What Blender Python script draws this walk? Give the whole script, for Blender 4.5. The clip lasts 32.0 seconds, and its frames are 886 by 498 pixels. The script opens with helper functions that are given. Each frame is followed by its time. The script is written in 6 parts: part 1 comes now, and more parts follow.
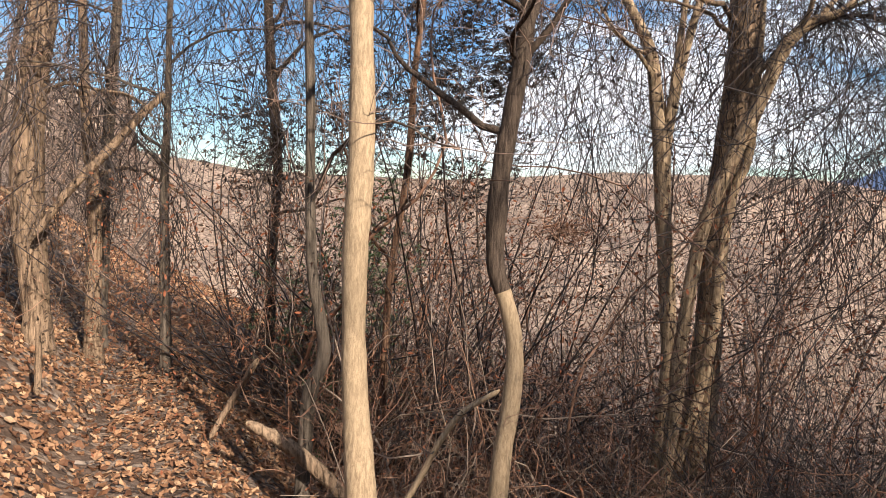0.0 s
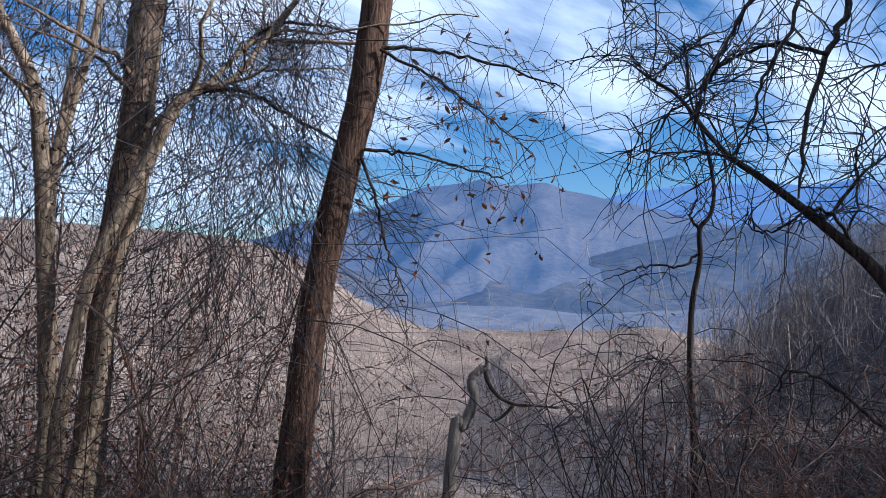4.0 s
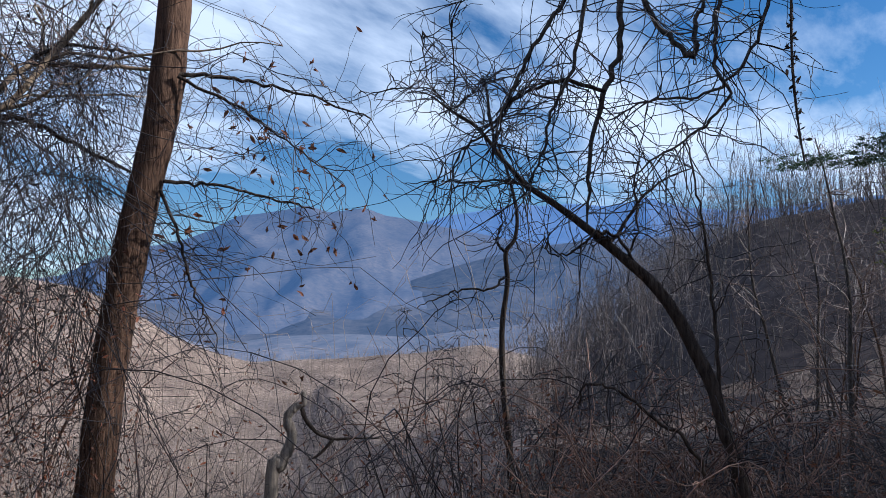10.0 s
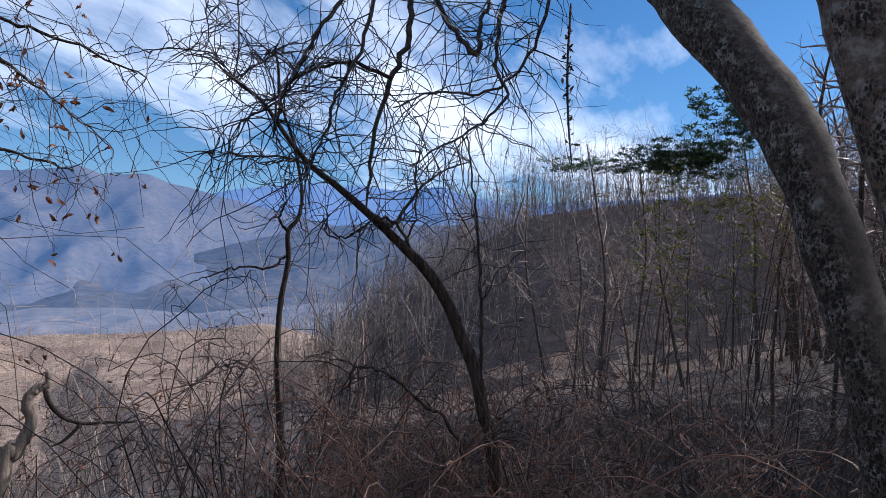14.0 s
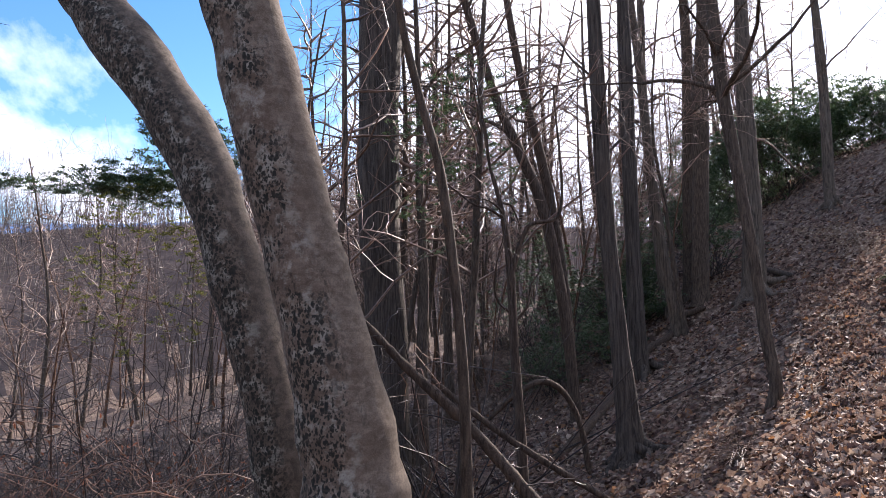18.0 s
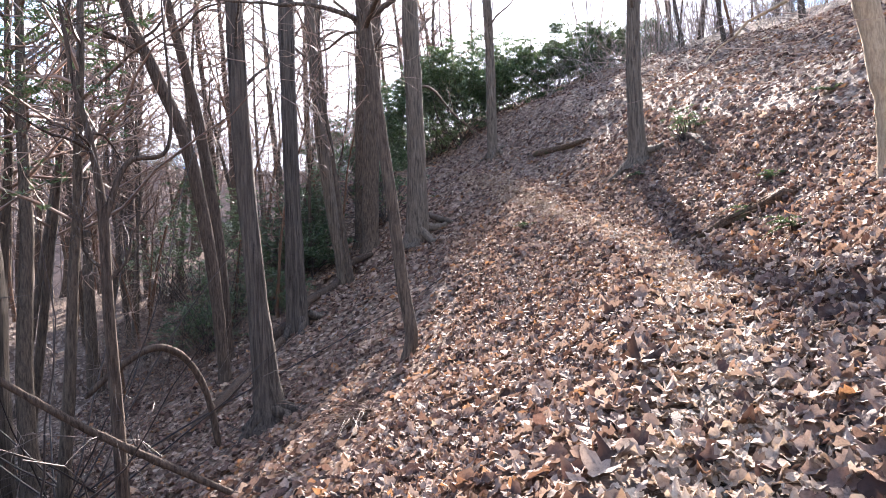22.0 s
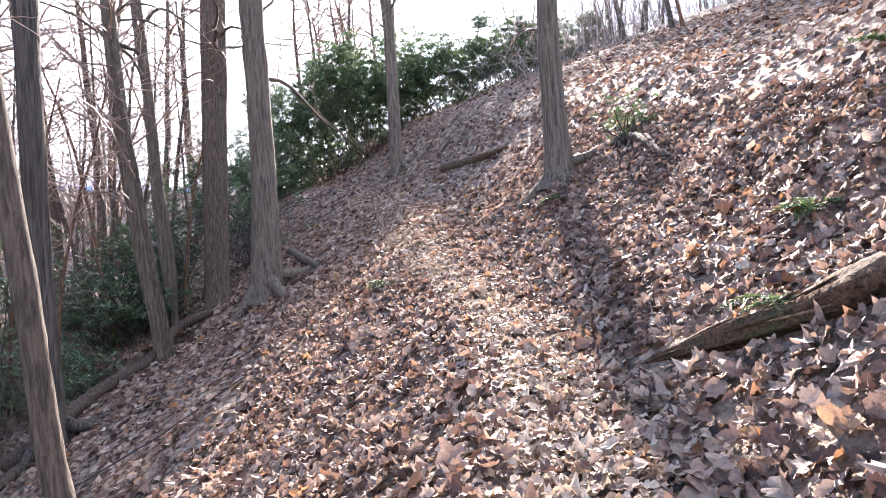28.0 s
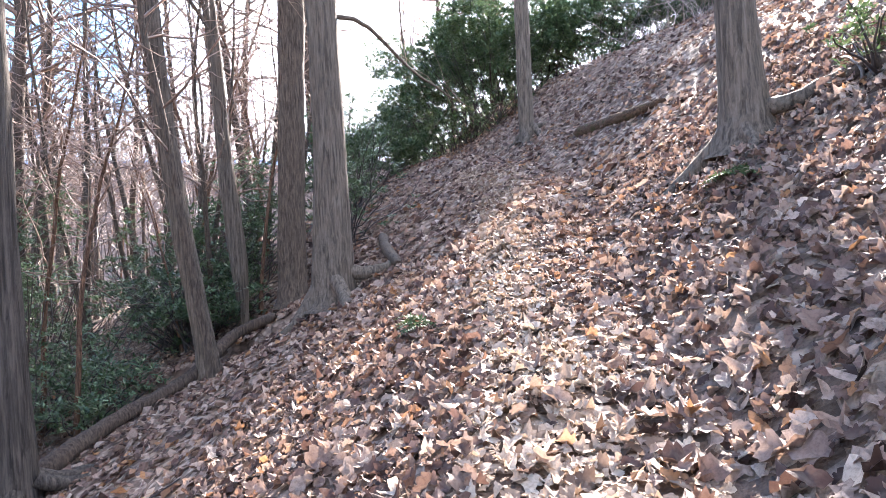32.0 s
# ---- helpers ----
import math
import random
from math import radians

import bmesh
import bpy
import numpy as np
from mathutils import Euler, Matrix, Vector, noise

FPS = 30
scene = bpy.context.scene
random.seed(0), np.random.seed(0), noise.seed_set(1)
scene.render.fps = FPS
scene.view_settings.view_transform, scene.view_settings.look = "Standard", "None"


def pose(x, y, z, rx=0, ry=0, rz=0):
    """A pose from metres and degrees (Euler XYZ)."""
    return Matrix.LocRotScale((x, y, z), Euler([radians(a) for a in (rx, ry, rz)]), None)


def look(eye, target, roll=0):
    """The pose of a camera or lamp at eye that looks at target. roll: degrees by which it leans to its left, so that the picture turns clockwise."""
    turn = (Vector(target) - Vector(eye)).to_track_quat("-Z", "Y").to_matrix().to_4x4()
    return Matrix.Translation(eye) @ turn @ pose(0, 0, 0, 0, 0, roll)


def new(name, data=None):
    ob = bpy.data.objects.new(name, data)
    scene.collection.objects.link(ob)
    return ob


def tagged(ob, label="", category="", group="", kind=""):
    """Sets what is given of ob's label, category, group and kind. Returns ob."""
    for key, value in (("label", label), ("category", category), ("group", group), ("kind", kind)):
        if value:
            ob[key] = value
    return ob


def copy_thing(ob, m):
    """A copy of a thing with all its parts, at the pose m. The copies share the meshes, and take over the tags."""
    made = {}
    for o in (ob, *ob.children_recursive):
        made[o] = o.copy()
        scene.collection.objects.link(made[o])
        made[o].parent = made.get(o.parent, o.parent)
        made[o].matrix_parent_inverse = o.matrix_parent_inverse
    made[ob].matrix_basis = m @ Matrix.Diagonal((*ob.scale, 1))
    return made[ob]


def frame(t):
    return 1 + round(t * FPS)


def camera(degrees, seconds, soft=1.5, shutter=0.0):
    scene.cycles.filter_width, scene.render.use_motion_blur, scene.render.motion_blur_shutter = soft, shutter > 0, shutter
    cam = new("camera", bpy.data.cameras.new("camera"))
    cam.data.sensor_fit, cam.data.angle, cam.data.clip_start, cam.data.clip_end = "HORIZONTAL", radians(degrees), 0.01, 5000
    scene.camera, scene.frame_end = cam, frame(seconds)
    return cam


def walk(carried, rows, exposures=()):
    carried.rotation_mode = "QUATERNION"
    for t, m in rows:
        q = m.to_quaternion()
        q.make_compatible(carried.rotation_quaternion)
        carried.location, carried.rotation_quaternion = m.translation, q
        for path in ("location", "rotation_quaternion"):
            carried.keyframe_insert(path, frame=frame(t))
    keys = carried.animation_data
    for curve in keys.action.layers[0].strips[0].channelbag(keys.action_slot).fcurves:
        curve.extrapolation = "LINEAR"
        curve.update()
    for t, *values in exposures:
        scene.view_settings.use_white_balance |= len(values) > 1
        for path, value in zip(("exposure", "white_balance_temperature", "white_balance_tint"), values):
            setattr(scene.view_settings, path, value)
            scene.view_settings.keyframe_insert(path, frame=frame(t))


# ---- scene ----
cam = camera(62.5, 32.0, 0.75)
METRES, EYE, TILT, LEAN, TURN = 14.0, 1.3, -3.0, -1.45, 0.0
ROWS = [
    (0.0, 0.0, 0.0, 0.0, 0.0, 0.0, -0.0),
    (0.5, 0.0045, 0.0, 0.0006, -5.71, 0.13, -0.08),
    (1.0, 0.0073, -0.0007, 0.0008, -11.13, 1.03, -0.53),
    (1.5, 0.0103, -0.0016, 0.0006, -16.02, 2.68, -0.57),
    (2.0, 0.012, -0.0013, -0.0006, -21.62, 3.67, -0.46),
    (2.5, 0.0146, -0.0029, -0.0021, -27.15, 3.81, -1.25),
    (3.0, 0.0172, -0.0029, -0.0027, -34.25, 4.25, -1.36),
    (3.5, 0.0199, -0.0031, -0.0016, -38.95, 4.32, -0.74),
    (4.0, 0.0222, -0.0033, -0.0012, -43.45, 3.96, 0.62),
    (4.5, 0.025, -0.0051, -0.0024, -48.8, 3.1, 0.98),
    (6.5, 0.0306, -0.0093, 0.0023, -60.89, 6.4, 3.89),
    (7.0, 0.0304, -0.0091, 0.0022, -60.67, 5.75, 3.52),
    (7.5, 0.0289, -0.0096, 0.0018, -60.51, 5.46, 2.68),
    (8.0, 0.0289, -0.0099, 0.0021, -60.37, 6.37, 2.81),
    (8.5, 0.0301, -0.0096, 0.0024, -59.99, 6.72, 4.25),
    (9.0, 0.0288, -0.009, 0.0021, -58.9, 6.15, 4.27),
    (9.5, 0.0287, -0.008, 0.0022, -57.63, 5.76, 4.31),
    (10.0, 0.0288, -0.0069, 0.002, -57.14, 5.43, 4.03),
    (10.5, 0.0275, -0.0069, 0.0019, -56.58, 5.18, 4.11),
    (11.0, 0.0264, -0.0064, 0.0017, -55.06, 5.0, 4.28),
    (11.5, 0.0267, -0.0055, 0.0015, -53.44, 4.92, 4.0),
    (12.0, 0.0276, -0.0064, 0.0016, -53.68, 4.54, 3.35),
    (12.5, 0.0299, -0.0093, 0.0018, -58.82, 3.11, 2.35),
    (13.0, 0.0328, -0.0132, 0.0025, -67.55, 2.69, 1.78),
    (13.5, 0.0346, -0.0133, 0.0028, -72.06, 2.92, 1.79),
    (15.5, 0.0358, -0.0155, 0.0028, -77.26, 3.63, 2.4),
    (16.0, 0.0379, -0.0206, 0.003, -85.38, 4.15, 2.79),
    (16.5, 0.0385, -0.0239, 0.0036, -92.83, 4.47, 2.42),
    (17.0, 0.0383, -0.0269, 0.0035, -100.39, 4.1, 3.04),
    (17.5, 0.0397, -0.0315, 0.0031, -107.61, 3.84, 3.25),
    (18.0, 0.0404, -0.0404, 0.0032, -113.73, 3.32, 3.27),
    (18.5, 0.0411, -0.052, 0.0029, -118.38, 2.28, 2.59),
    (19.0, 0.0409, -0.0601, 0.0024, -121.76, 1.83, 2.53),
    (19.5, 0.0422, -0.0652, 0.0018, -126.0, 1.12, 3.34),
    (20.0, 0.0441, -0.0721, 0.0013, -131.32, -0.09, 4.49),
    (20.5, 0.0501, -0.0882, 0.0002, -138.31, -1.16, 4.74),
    (21.0, 0.0588, -0.1098, -0.0003, -141.55, -1.45, 3.24),
    (21.5, 0.0668, -0.1397, 0.0005, -137.84, -1.48, 2.45),
    (22.0, 0.0788, -0.1713, 0.0022, -136.61, -2.36, 3.39),
    (22.5, 0.0913, -0.2078, 0.0068, -138.24, -2.59, 4.14),
    (23.0, 0.109, -0.239, 0.0083, -140.45, -2.39, 3.3),
    (23.5, 0.1236, -0.2671, 0.0103, -138.34, -2.0, 3.81),
    (24.0, 0.1361, -0.3021, 0.0114, -138.13, -2.01, 3.94),
    (24.5, 0.1501, -0.3379, 0.0155, -143.39, -2.96, 4.29),
    (26.5, 0.2094, -0.478, 0.0262, -143.18, -3.12, 4.21),
    (27.0, 0.2261, -0.513, 0.0309, -142.41, -1.71, 5.12),
    (27.5, 0.2461, -0.5492, 0.0327, -141.36, -0.77, 6.0),
    (28.0, 0.2649, -0.5852, 0.0334, -140.19, -1.53, 5.07),
    (28.5, 0.2841, -0.6222, 0.0332, -140.49, -3.27, 4.62),
    (29.0, 0.3016, -0.6609, 0.0357, -141.65, -3.77, 4.76),
    (29.5, 0.3255, -0.6967, 0.0368, -139.72, -1.01, 4.36),
    (30.0, 0.3532, -0.735, 0.0332, -133.3, 0.62, 4.61),
    (30.5, 0.3741, -0.7699, 0.0357, -129.25, -3.4, 5.69),
    (31.0, 0.3885, -0.802, 0.0382, -130.23, -7.02, 6.2),
    (31.5, 0.407, -0.8292, 0.0437, -129.5, -4.87, 5.38),
    (32.0, 0.4299, -0.8512, 0.0466, -127.67, -2.74, 4.98),
]
walk(cam, [(t, pose(0, 0, EYE, TILT, LEAN, TURN) @ pose(METRES * x, METRES * y, METRES * z, 90 + pitch, roll, yaw)) for t, x, y, z, yaw, pitch, roll in ROWS],
     exposures=[(0.0, 1.1, 6650, 12), (1.0, 1.3, 6300, 12), (2.0, 0.98, 5250, 9), (4.0, 0.65, 5050, 9), (6.5, 0.45, 5250, 9), (12.0, 0.45, 5250, 9), (13.0, 0.6, 5500, 11), (15.5, 0.92, 5600, 15), (17.0, 1.45, 6000, 17), (18.0, 1.75, 6200, 19), (19.0, 2.25, 6450, 21), (20.0, 2.55, 6250, 18), (24.0, 3.05, 6250, 18), (28.0, 3.3, 6200, 18), (31.0, 3.2, 6200, 17), (32.0, 3.55, 6100, 16)])

# ---- light ----
SUN_AZ, SUN_EL = -146.5, 27.5      # yaw from +y, anticlockwise; degrees up


def heading(yaw, el=0.0):
    a, b = radians(yaw), radians(el)
    return Vector((-math.sin(a) * math.cos(b), math.cos(a) * math.cos(b), math.sin(b)))


sun = new("sun", bpy.data.lights.new("sun", "SUN"))
sun.data.energy, sun.data.angle, sun.data.color = 5.0, radians(1.2), (1.0, 0.90, 0.77)
sun.matrix_world = look((0, 0, 60), Vector((0, 0, 60)) - heading(SUN_AZ, SUN_EL))

world = bpy.data.worlds.new("sky")
scene.world = world
world.use_nodes = True


class Nodes:
    """A short way to write node trees."""

    def __init__(self, tree):
        self.tree = tree
        tree.nodes.clear()

    def add(self, kind, inputs=()):
        n = self.tree.nodes.new(kind)
        for k, v in dict(inputs).items():
            s = n.inputs[k]
            if isinstance(v, bpy.types.NodeSocket):
                self.tree.links.new(v, s)
            else:
                s.default_value = v
        return n

    def math(self, op, a, b=0.0, clamp=False):
        n = self.add("ShaderNodeMath", {0: a, 1: b})
        n.operation, n.use_clamp = op, clamp
        return n.outputs[0]

    def mix(self, fac, a, b):
        n = self.add("ShaderNodeMix", {0: fac})
        n.data_type = "RGBA"
        for k, v in ((6, a), (7, b)):
            if isinstance(v, bpy.types.NodeSocket):
                self.tree.links.new(v, n.inputs[k])
            else:
                n.inputs[k].default_value = (*v, 1.0) if len(v) == 3 else v
        return n.outputs[2]

    def noise(self, vec, scale, detail=4.0, rough=0.55, out=0, distort=0.0):
        return self.add("ShaderNodeTexNoise", {"Vector": vec, "Scale": scale, "Detail": detail, "Roughness": rough, "Distortion": distort}).outputs[out]

    def ramp(self, fac, stops):
        n = self.add("ShaderNodeValToRGB", {0: fac})
        el = n.color_ramp.elements
        while len(el) < len(stops):
            el.new(0.5)
        for e, (p, c) in zip(el, stops):
            e.position, e.color = p, (*c, 1.0)
        return n.outputs[0]

    def span(self, v, a, b, c=0.0, d=1.0):
        return self.add("ShaderNodeMapRange", {0: v, 1: a, 2: b, 3: c, 4: d}).outputs[0]

    def stretch(self, vec, sx, sy, sz, rz=0.0):
        return self.add("ShaderNodeMapping", {"Vector": vec, "Scale": (sx, sy, sz), "Rotation": (0, 0, radians(rz))}).outputs[0]


n = Nodes(world.node_tree)
sky = n.add("ShaderNodeTexSky")
sky.sky_type, sky.sun_disc, sky.sun_elevation, sky.sun_rotation = "NISHITA", False, radians(SUN_EL), radians(-SUN_AZ)
sky.altitude, sky.air_density, sky.dust_density, sky.ozone_density = 700, 1.1, 0.25, 2.2
way = n.add("ShaderNodeTexCoord").outputs["Generated"]
sep = n.add("ShaderNodeSeparateXYZ", {0: way})
up = n.math("MAXIMUM", n.math("ADD", sep.outputs[2], 0.10), 0.05)
flat = n.add("ShaderNodeCombineXYZ", {0: n.math("DIVIDE", sep.outputs[0], up), 1: n.math("DIVIDE", sep.outputs[1], up), 2: 0.0}).outputs[0]
bank = n.noise(n.stretch(flat, 0.45, 0.95, 1, 30), 0.75, 5, 0.5, distort=0.3)
wisp = n.noise(n.stretch(flat, 1.0, 2.6, 1, 22), 1.6, 7, 0.62)
mass = n.math("ADD", n.math("MULTIPLY", bank, 0.8), n.math("MULTIPLY", wisp, 0.2))
for yaw_, el_, wide, much in ((-72, 25, 0.975, -0.07), (-50, 21, 0.985, 0.05), (-44, 20, 0.985, 0.04), (-80, 14, 0.96, 0.06), (-18, 9, 0.97, 0.09), (-32, 20, 0.985, 0.05), (-68, 16, 0.985, 0.07), (-53, 10, 0.985, -0.10), (-40, 8, 0.985, -0.06), (-134, 18, 0.88, 0.16), (-43, 20, 0.99, 0.02)):
    near = n.add("ShaderNodeVectorMath", {0: way, 1: tuple(heading(yaw_, el_))})
    near.operation = "DOT_PRODUCT"
    mass = n.math("ADD", mass, n.span(near.outputs["Value"], wide - 0.03, 1.0, 0.0, much))
cover = n.span(mass, 0.495, 0.61)
cover = n.math("MULTIPLY", cover, n.span(sep.outputs[2], -0.02, 0.10))
lit = n.mix(0.85, sky.outputs[0], (10.2, 10.5, 11.0))
blue = n.add("ShaderNodeHueSaturation", {"Saturation": 1.25, "Color": sky.outputs[0]}).outputs[0]
back = n.add("ShaderNodeBackground", {0: n.mix(cover, blue, lit), 1: 0.072})
n.add("ShaderNodeOutputWorld", {0: back.outputs[0]})

# ---- materials ----


def material(name):
    m = bpy.data.materials.new(name)
    m.use_nodes = True
    return m, Nodes(m.node_tree)


def finish(m, n, colour, rough=0.8, bump=None, strength=0.5, dist=0.01, spec=0.3, through_light=None, glow=None, metal=0.0):
    p = n.add("ShaderNodeBsdfPrincipled", {"Roughness": rough, "Specular IOR Level": spec, "Metallic": metal})
    if isinstance(colour, bpy.types.NodeSocket):
        n.tree.links.new(colour, p.inputs["Base Color"])
    else:
        p.inputs["Base Color"].default_value = (*colour, 1)
    if bump is not None:
        b = n.add("ShaderNodeBump", {"Height": bump, "Strength": strength, "Distance": dist})
        n.tree.links.new(b.outputs[0], p.inputs["Normal"])
    out = p.outputs[0]
    if glow is not None:
        p.inputs["Emission Strength"].default_value = glow[1]
        if isinstance(glow[0], bpy.types.NodeSocket):
            n.tree.links.new(glow[0], p.inputs["Emission Color"])
        else:
            p.inputs["Emission Color"].default_value = (*glow[0], 1)
    if through_light is not None:
        tr = n.add("ShaderNodeBsdfTranslucent")
        if isinstance(colour, bpy.types.NodeSocket):
            n.tree.links.new(colour, tr.inputs[0])
        else:
            tr.inputs[0].default_value = (*colour, 1)
        out = n.add("ShaderNodeMixShader", {0: through_light, 1: out, 2: tr.outputs[0]}).outputs[0]
    n.add("ShaderNodeOutputMaterial", {0: out})
    return m


def bark(name, dark, light, furrow=26.0, depth=0.02, moss=None, along=0.14, lichen=0.0, clear=0.48):
    m, n = material(name)
    co = n.add("ShaderNodeTexCoord").outputs["Object"]
    ridges = n.noise(n.stretch(co, 1, 1, along), furrow, 6, 0.65, distort=0.4)
    grain = n.noise(co, 130.0, 3, 0.6)
    broad = n.noise(co, 1.7, 3, 0.6)
    c = n.ramp(n.math("ADD", n.math("MULTIPLY", ridges, 0.7), n.math("MULTIPLY", grain, 0.3)), [(0.40, dark), (0.60, light)])
    c = n.mix(n.span(broad, 0.35, 0.7, 0.0, 0.45), c, [x * 0.62 for x in light])
    if lichen:
        patch = n.noise(n.stretch(co, 1, 1, 0.5), 4.0, 4, 0.55)
        shaken = n.add("ShaderNodeVectorMath", {0: n.stretch(co, 1, 1, 0.7), 1: n.add("ShaderNodeVectorMath", {0: n.noise(co, 30.0, 3, 0.6, 1), 1: (0.035, 0.035, 0.035)}).outputs[0]})
        shaken.inputs[1].links[0].from_node.operation = "MULTIPLY"
        side = n.add("ShaderNodeVectorMath", {0: n.add("ShaderNodeNewGeometry").outputs["Normal"], 1: (-0.42, 0.91, 0.0)})
        side.operation = "DOT_PRODUCT"
        damp = n.span(side.outputs["Value"], 0.2, 0.8)
        pale = n.math("MULTIPLY", n.span(n.noise(co, 9.0, 5, 0.7), 0.50, 0.62), damp)
        c = n.mix(n.math("MULTIPLY", pale, 0.55), c, (0.42, 0.42, 0.37))
        for size, edge in ((34.0, 0.36), (19.0, 0.28), (60.0, 0.36)):
            spots = n.add("ShaderNodeTexVoronoi", {"Vector": shaken.outputs[0], "Scale": size}).outputs[0]
            on = n.math("MULTIPLY", n.span(spots, edge + 0.06, edge - 0.05), n.math("MULTIPLY", n.span(patch, clear - 0.04, clear + 0.05), n.math("ADD", damp, 0.12)), True)
            c = n.mix(n.math("MULTIPLY", on, lichen), c, (0.022, 0.024, 0.022))
        rings_ = n.noise(n.stretch(co, 1, 1, 9.0), 5.0, 4, 0.6)
        c = n.mix(n.span(rings_, 0.5, 0.68, 0.0, 0.35), c, [x * 0.45 for x in light])
    if moss:
        c = n.mix(n.span(n.noise(co, 3.2, 4, 0.6), 0.52, 0.66, 0.0, 0.7), c, moss)
    h = n.math("ADD", n.math("MULTIPLY", ridges, 1.0), n.math("MULTIPLY", grain, 0.18))
    return finish(m, n, c, 0.9, h, 0.9, depth, 0.15)


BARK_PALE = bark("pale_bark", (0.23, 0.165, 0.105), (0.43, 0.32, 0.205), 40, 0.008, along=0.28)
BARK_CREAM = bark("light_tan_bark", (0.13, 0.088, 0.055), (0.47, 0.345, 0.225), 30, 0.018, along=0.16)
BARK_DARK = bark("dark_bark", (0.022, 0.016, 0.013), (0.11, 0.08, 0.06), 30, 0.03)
BARK_BROWN = bark("brown_bark", (0.026, 0.015, 0.011), (0.195, 0.112, 0.07), 30, 0.035, along=0.12)
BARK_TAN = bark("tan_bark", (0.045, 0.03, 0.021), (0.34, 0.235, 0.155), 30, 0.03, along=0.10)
BARK_GREY = bark("grey_bark", (0.026, 0.02, 0.016), (0.125, 0.096, 0.073), 30, 0.025)
BARK_FURROWED = bark("furrowed_bark", (0.018, 0.015, 0.013), (0.115, 0.094, 0.078), 22, 0.05, along=0.06)
BARK_SMOOTH = bark("lichened_bark", (0.095, 0.072, 0.054), (0.21, 0.165, 0.128), 12, 0.006, along=1.6, lichen=0.95)
BARK_SMOOTH_DARK = bark("dark_lichened_bark", (0.052, 0.042, 0.034), (0.145, 0.117, 0.094), 12, 0.008, along=1.2, lichen=0.95, clear=0.38)
BARK_ASH = bark("ash_grey_bark", (0.036, 0.028, 0.022), (0.165, 0.132, 0.102), 26, 0.03, along=0.08)
BARK_LOG = bark("rotten_log", (0.016, 0.010, 0.007), (0.15, 0.092, 0.057), 30, 0.045, moss=(0.045, 0.055, 0.02), along=1.0)
BARK_DEAD = bark("bleached_dead_wood", (0.17, 0.13, 0.10), (0.42, 0.34, 0.26), 40, 0.01)


def twig_material(name, a, b):
    m, n = material(name)
    r = n.add("ShaderNodeNewGeometry").outputs["Random Per Island"]
    co = n.add("ShaderNodeTexCoord").outputs["Object"]
    c = n.mix(r, a, b)
    c = n.mix(n.span(n.noise(co, 18.0, 3), 0.4, 0.7, 0, 0.4), c, [x * 1.5 for x in b])
    return finish(m, n, c, 0.55, spec=0.4)


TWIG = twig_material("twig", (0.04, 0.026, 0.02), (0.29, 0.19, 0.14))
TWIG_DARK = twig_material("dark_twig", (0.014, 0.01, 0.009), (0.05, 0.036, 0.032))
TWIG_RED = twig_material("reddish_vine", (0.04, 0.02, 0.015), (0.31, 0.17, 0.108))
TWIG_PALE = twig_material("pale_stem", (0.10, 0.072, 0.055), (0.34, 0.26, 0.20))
# Darker brown twigs: the shade of the hillside is put into the colour.
TWIG_SHADED_BROWN = twig_material("shaded_brown_twig", (0.028, 0.021, 0.018), (0.16, 0.115, 0.09))
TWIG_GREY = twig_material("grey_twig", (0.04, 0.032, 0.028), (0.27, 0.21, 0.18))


def leaf_material(name, stops, light=0.4, rough=0.7, spec=0.3, veins=True, loose=False):
    m, n = material(name)
    r = n.add("ShaderNodeObjectInfo").outputs["Random"] if loose else n.add("ShaderNodeNewGeometry").outputs["Random Per Island"]
    co = n.add("ShaderNodeTexCoord").outputs["Object"]
    c = n.ramp(r, stops)
    grain = n.noise(co, 6.0 if loose else 55.0, 5, 0.7)
    c = n.mix(n.span(grain, 0.46, 0.66, 0, 0.45), c, [x * 0.9 for x in stops[0][1]])
    c = n.mix(n.span(n.noise(co, 2.0 if loose else 16.0, 3, 0.6), 0.5, 0.75, 0, 0.25), c, [x * 0.5 for x in stops[-1][1]])
    return finish(m, n, c, rough, grain if veins else None, 0.6, 0.006, spec, light)


LITTER_TONES = [(0.0, (0.04, 0.022, 0.017)), (0.2, (0.10, 0.056, 0.044)), (0.36, (0.20, 0.128, 0.096)), (0.52, (0.32, 0.232, 0.178)), (0.66, (0.15, 0.084, 0.064)), (0.80, (0.40, 0.305, 0.24)), (0.92, (0.21, 0.115, 0.076)), (0.97, (0.34, 0.17, 0.075)), (1.0, (0.52, 0.42, 0.33))]
LITTER = leaf_material("fallen_leaf", LITTER_TONES, 0.26, 0.7, 0.22)
# Brighter, more orange litter: the sunlight on these leaves is put into the colour.
LITTER_SUNLIT = leaf_material("sunlit_leaf", [(0.0, (0.10, 0.045, 0.026)), (0.35, (0.27, 0.135, 0.075)), (0.7, (0.42, 0.235, 0.13)), (1.0, (0.58, 0.38, 0.23))], 0.26, 0.7, 0.22)
LITTER_TRAIL = leaf_material("trodden_leaf", [(0.0, (0.14, 0.084, 0.056)), (0.4, (0.33, 0.23, 0.16)), (0.75, (0.44, 0.335, 0.245)), (1.0, (0.53, 0.43, 0.33))], 0.2, 0.75, 0.15)
LITTER_LOOSE = leaf_material("loose_leaf", LITTER_TONES, 0.26, 0.7, 0.22, loose=True)
DEAD_LEAF = leaf_material("withered_leaf", [(0.0, (0.10, 0.05, 0.03)), (0.6, (0.22, 0.10, 0.055)), (1.0, (0.36, 0.12, 0.06))], 0.3)
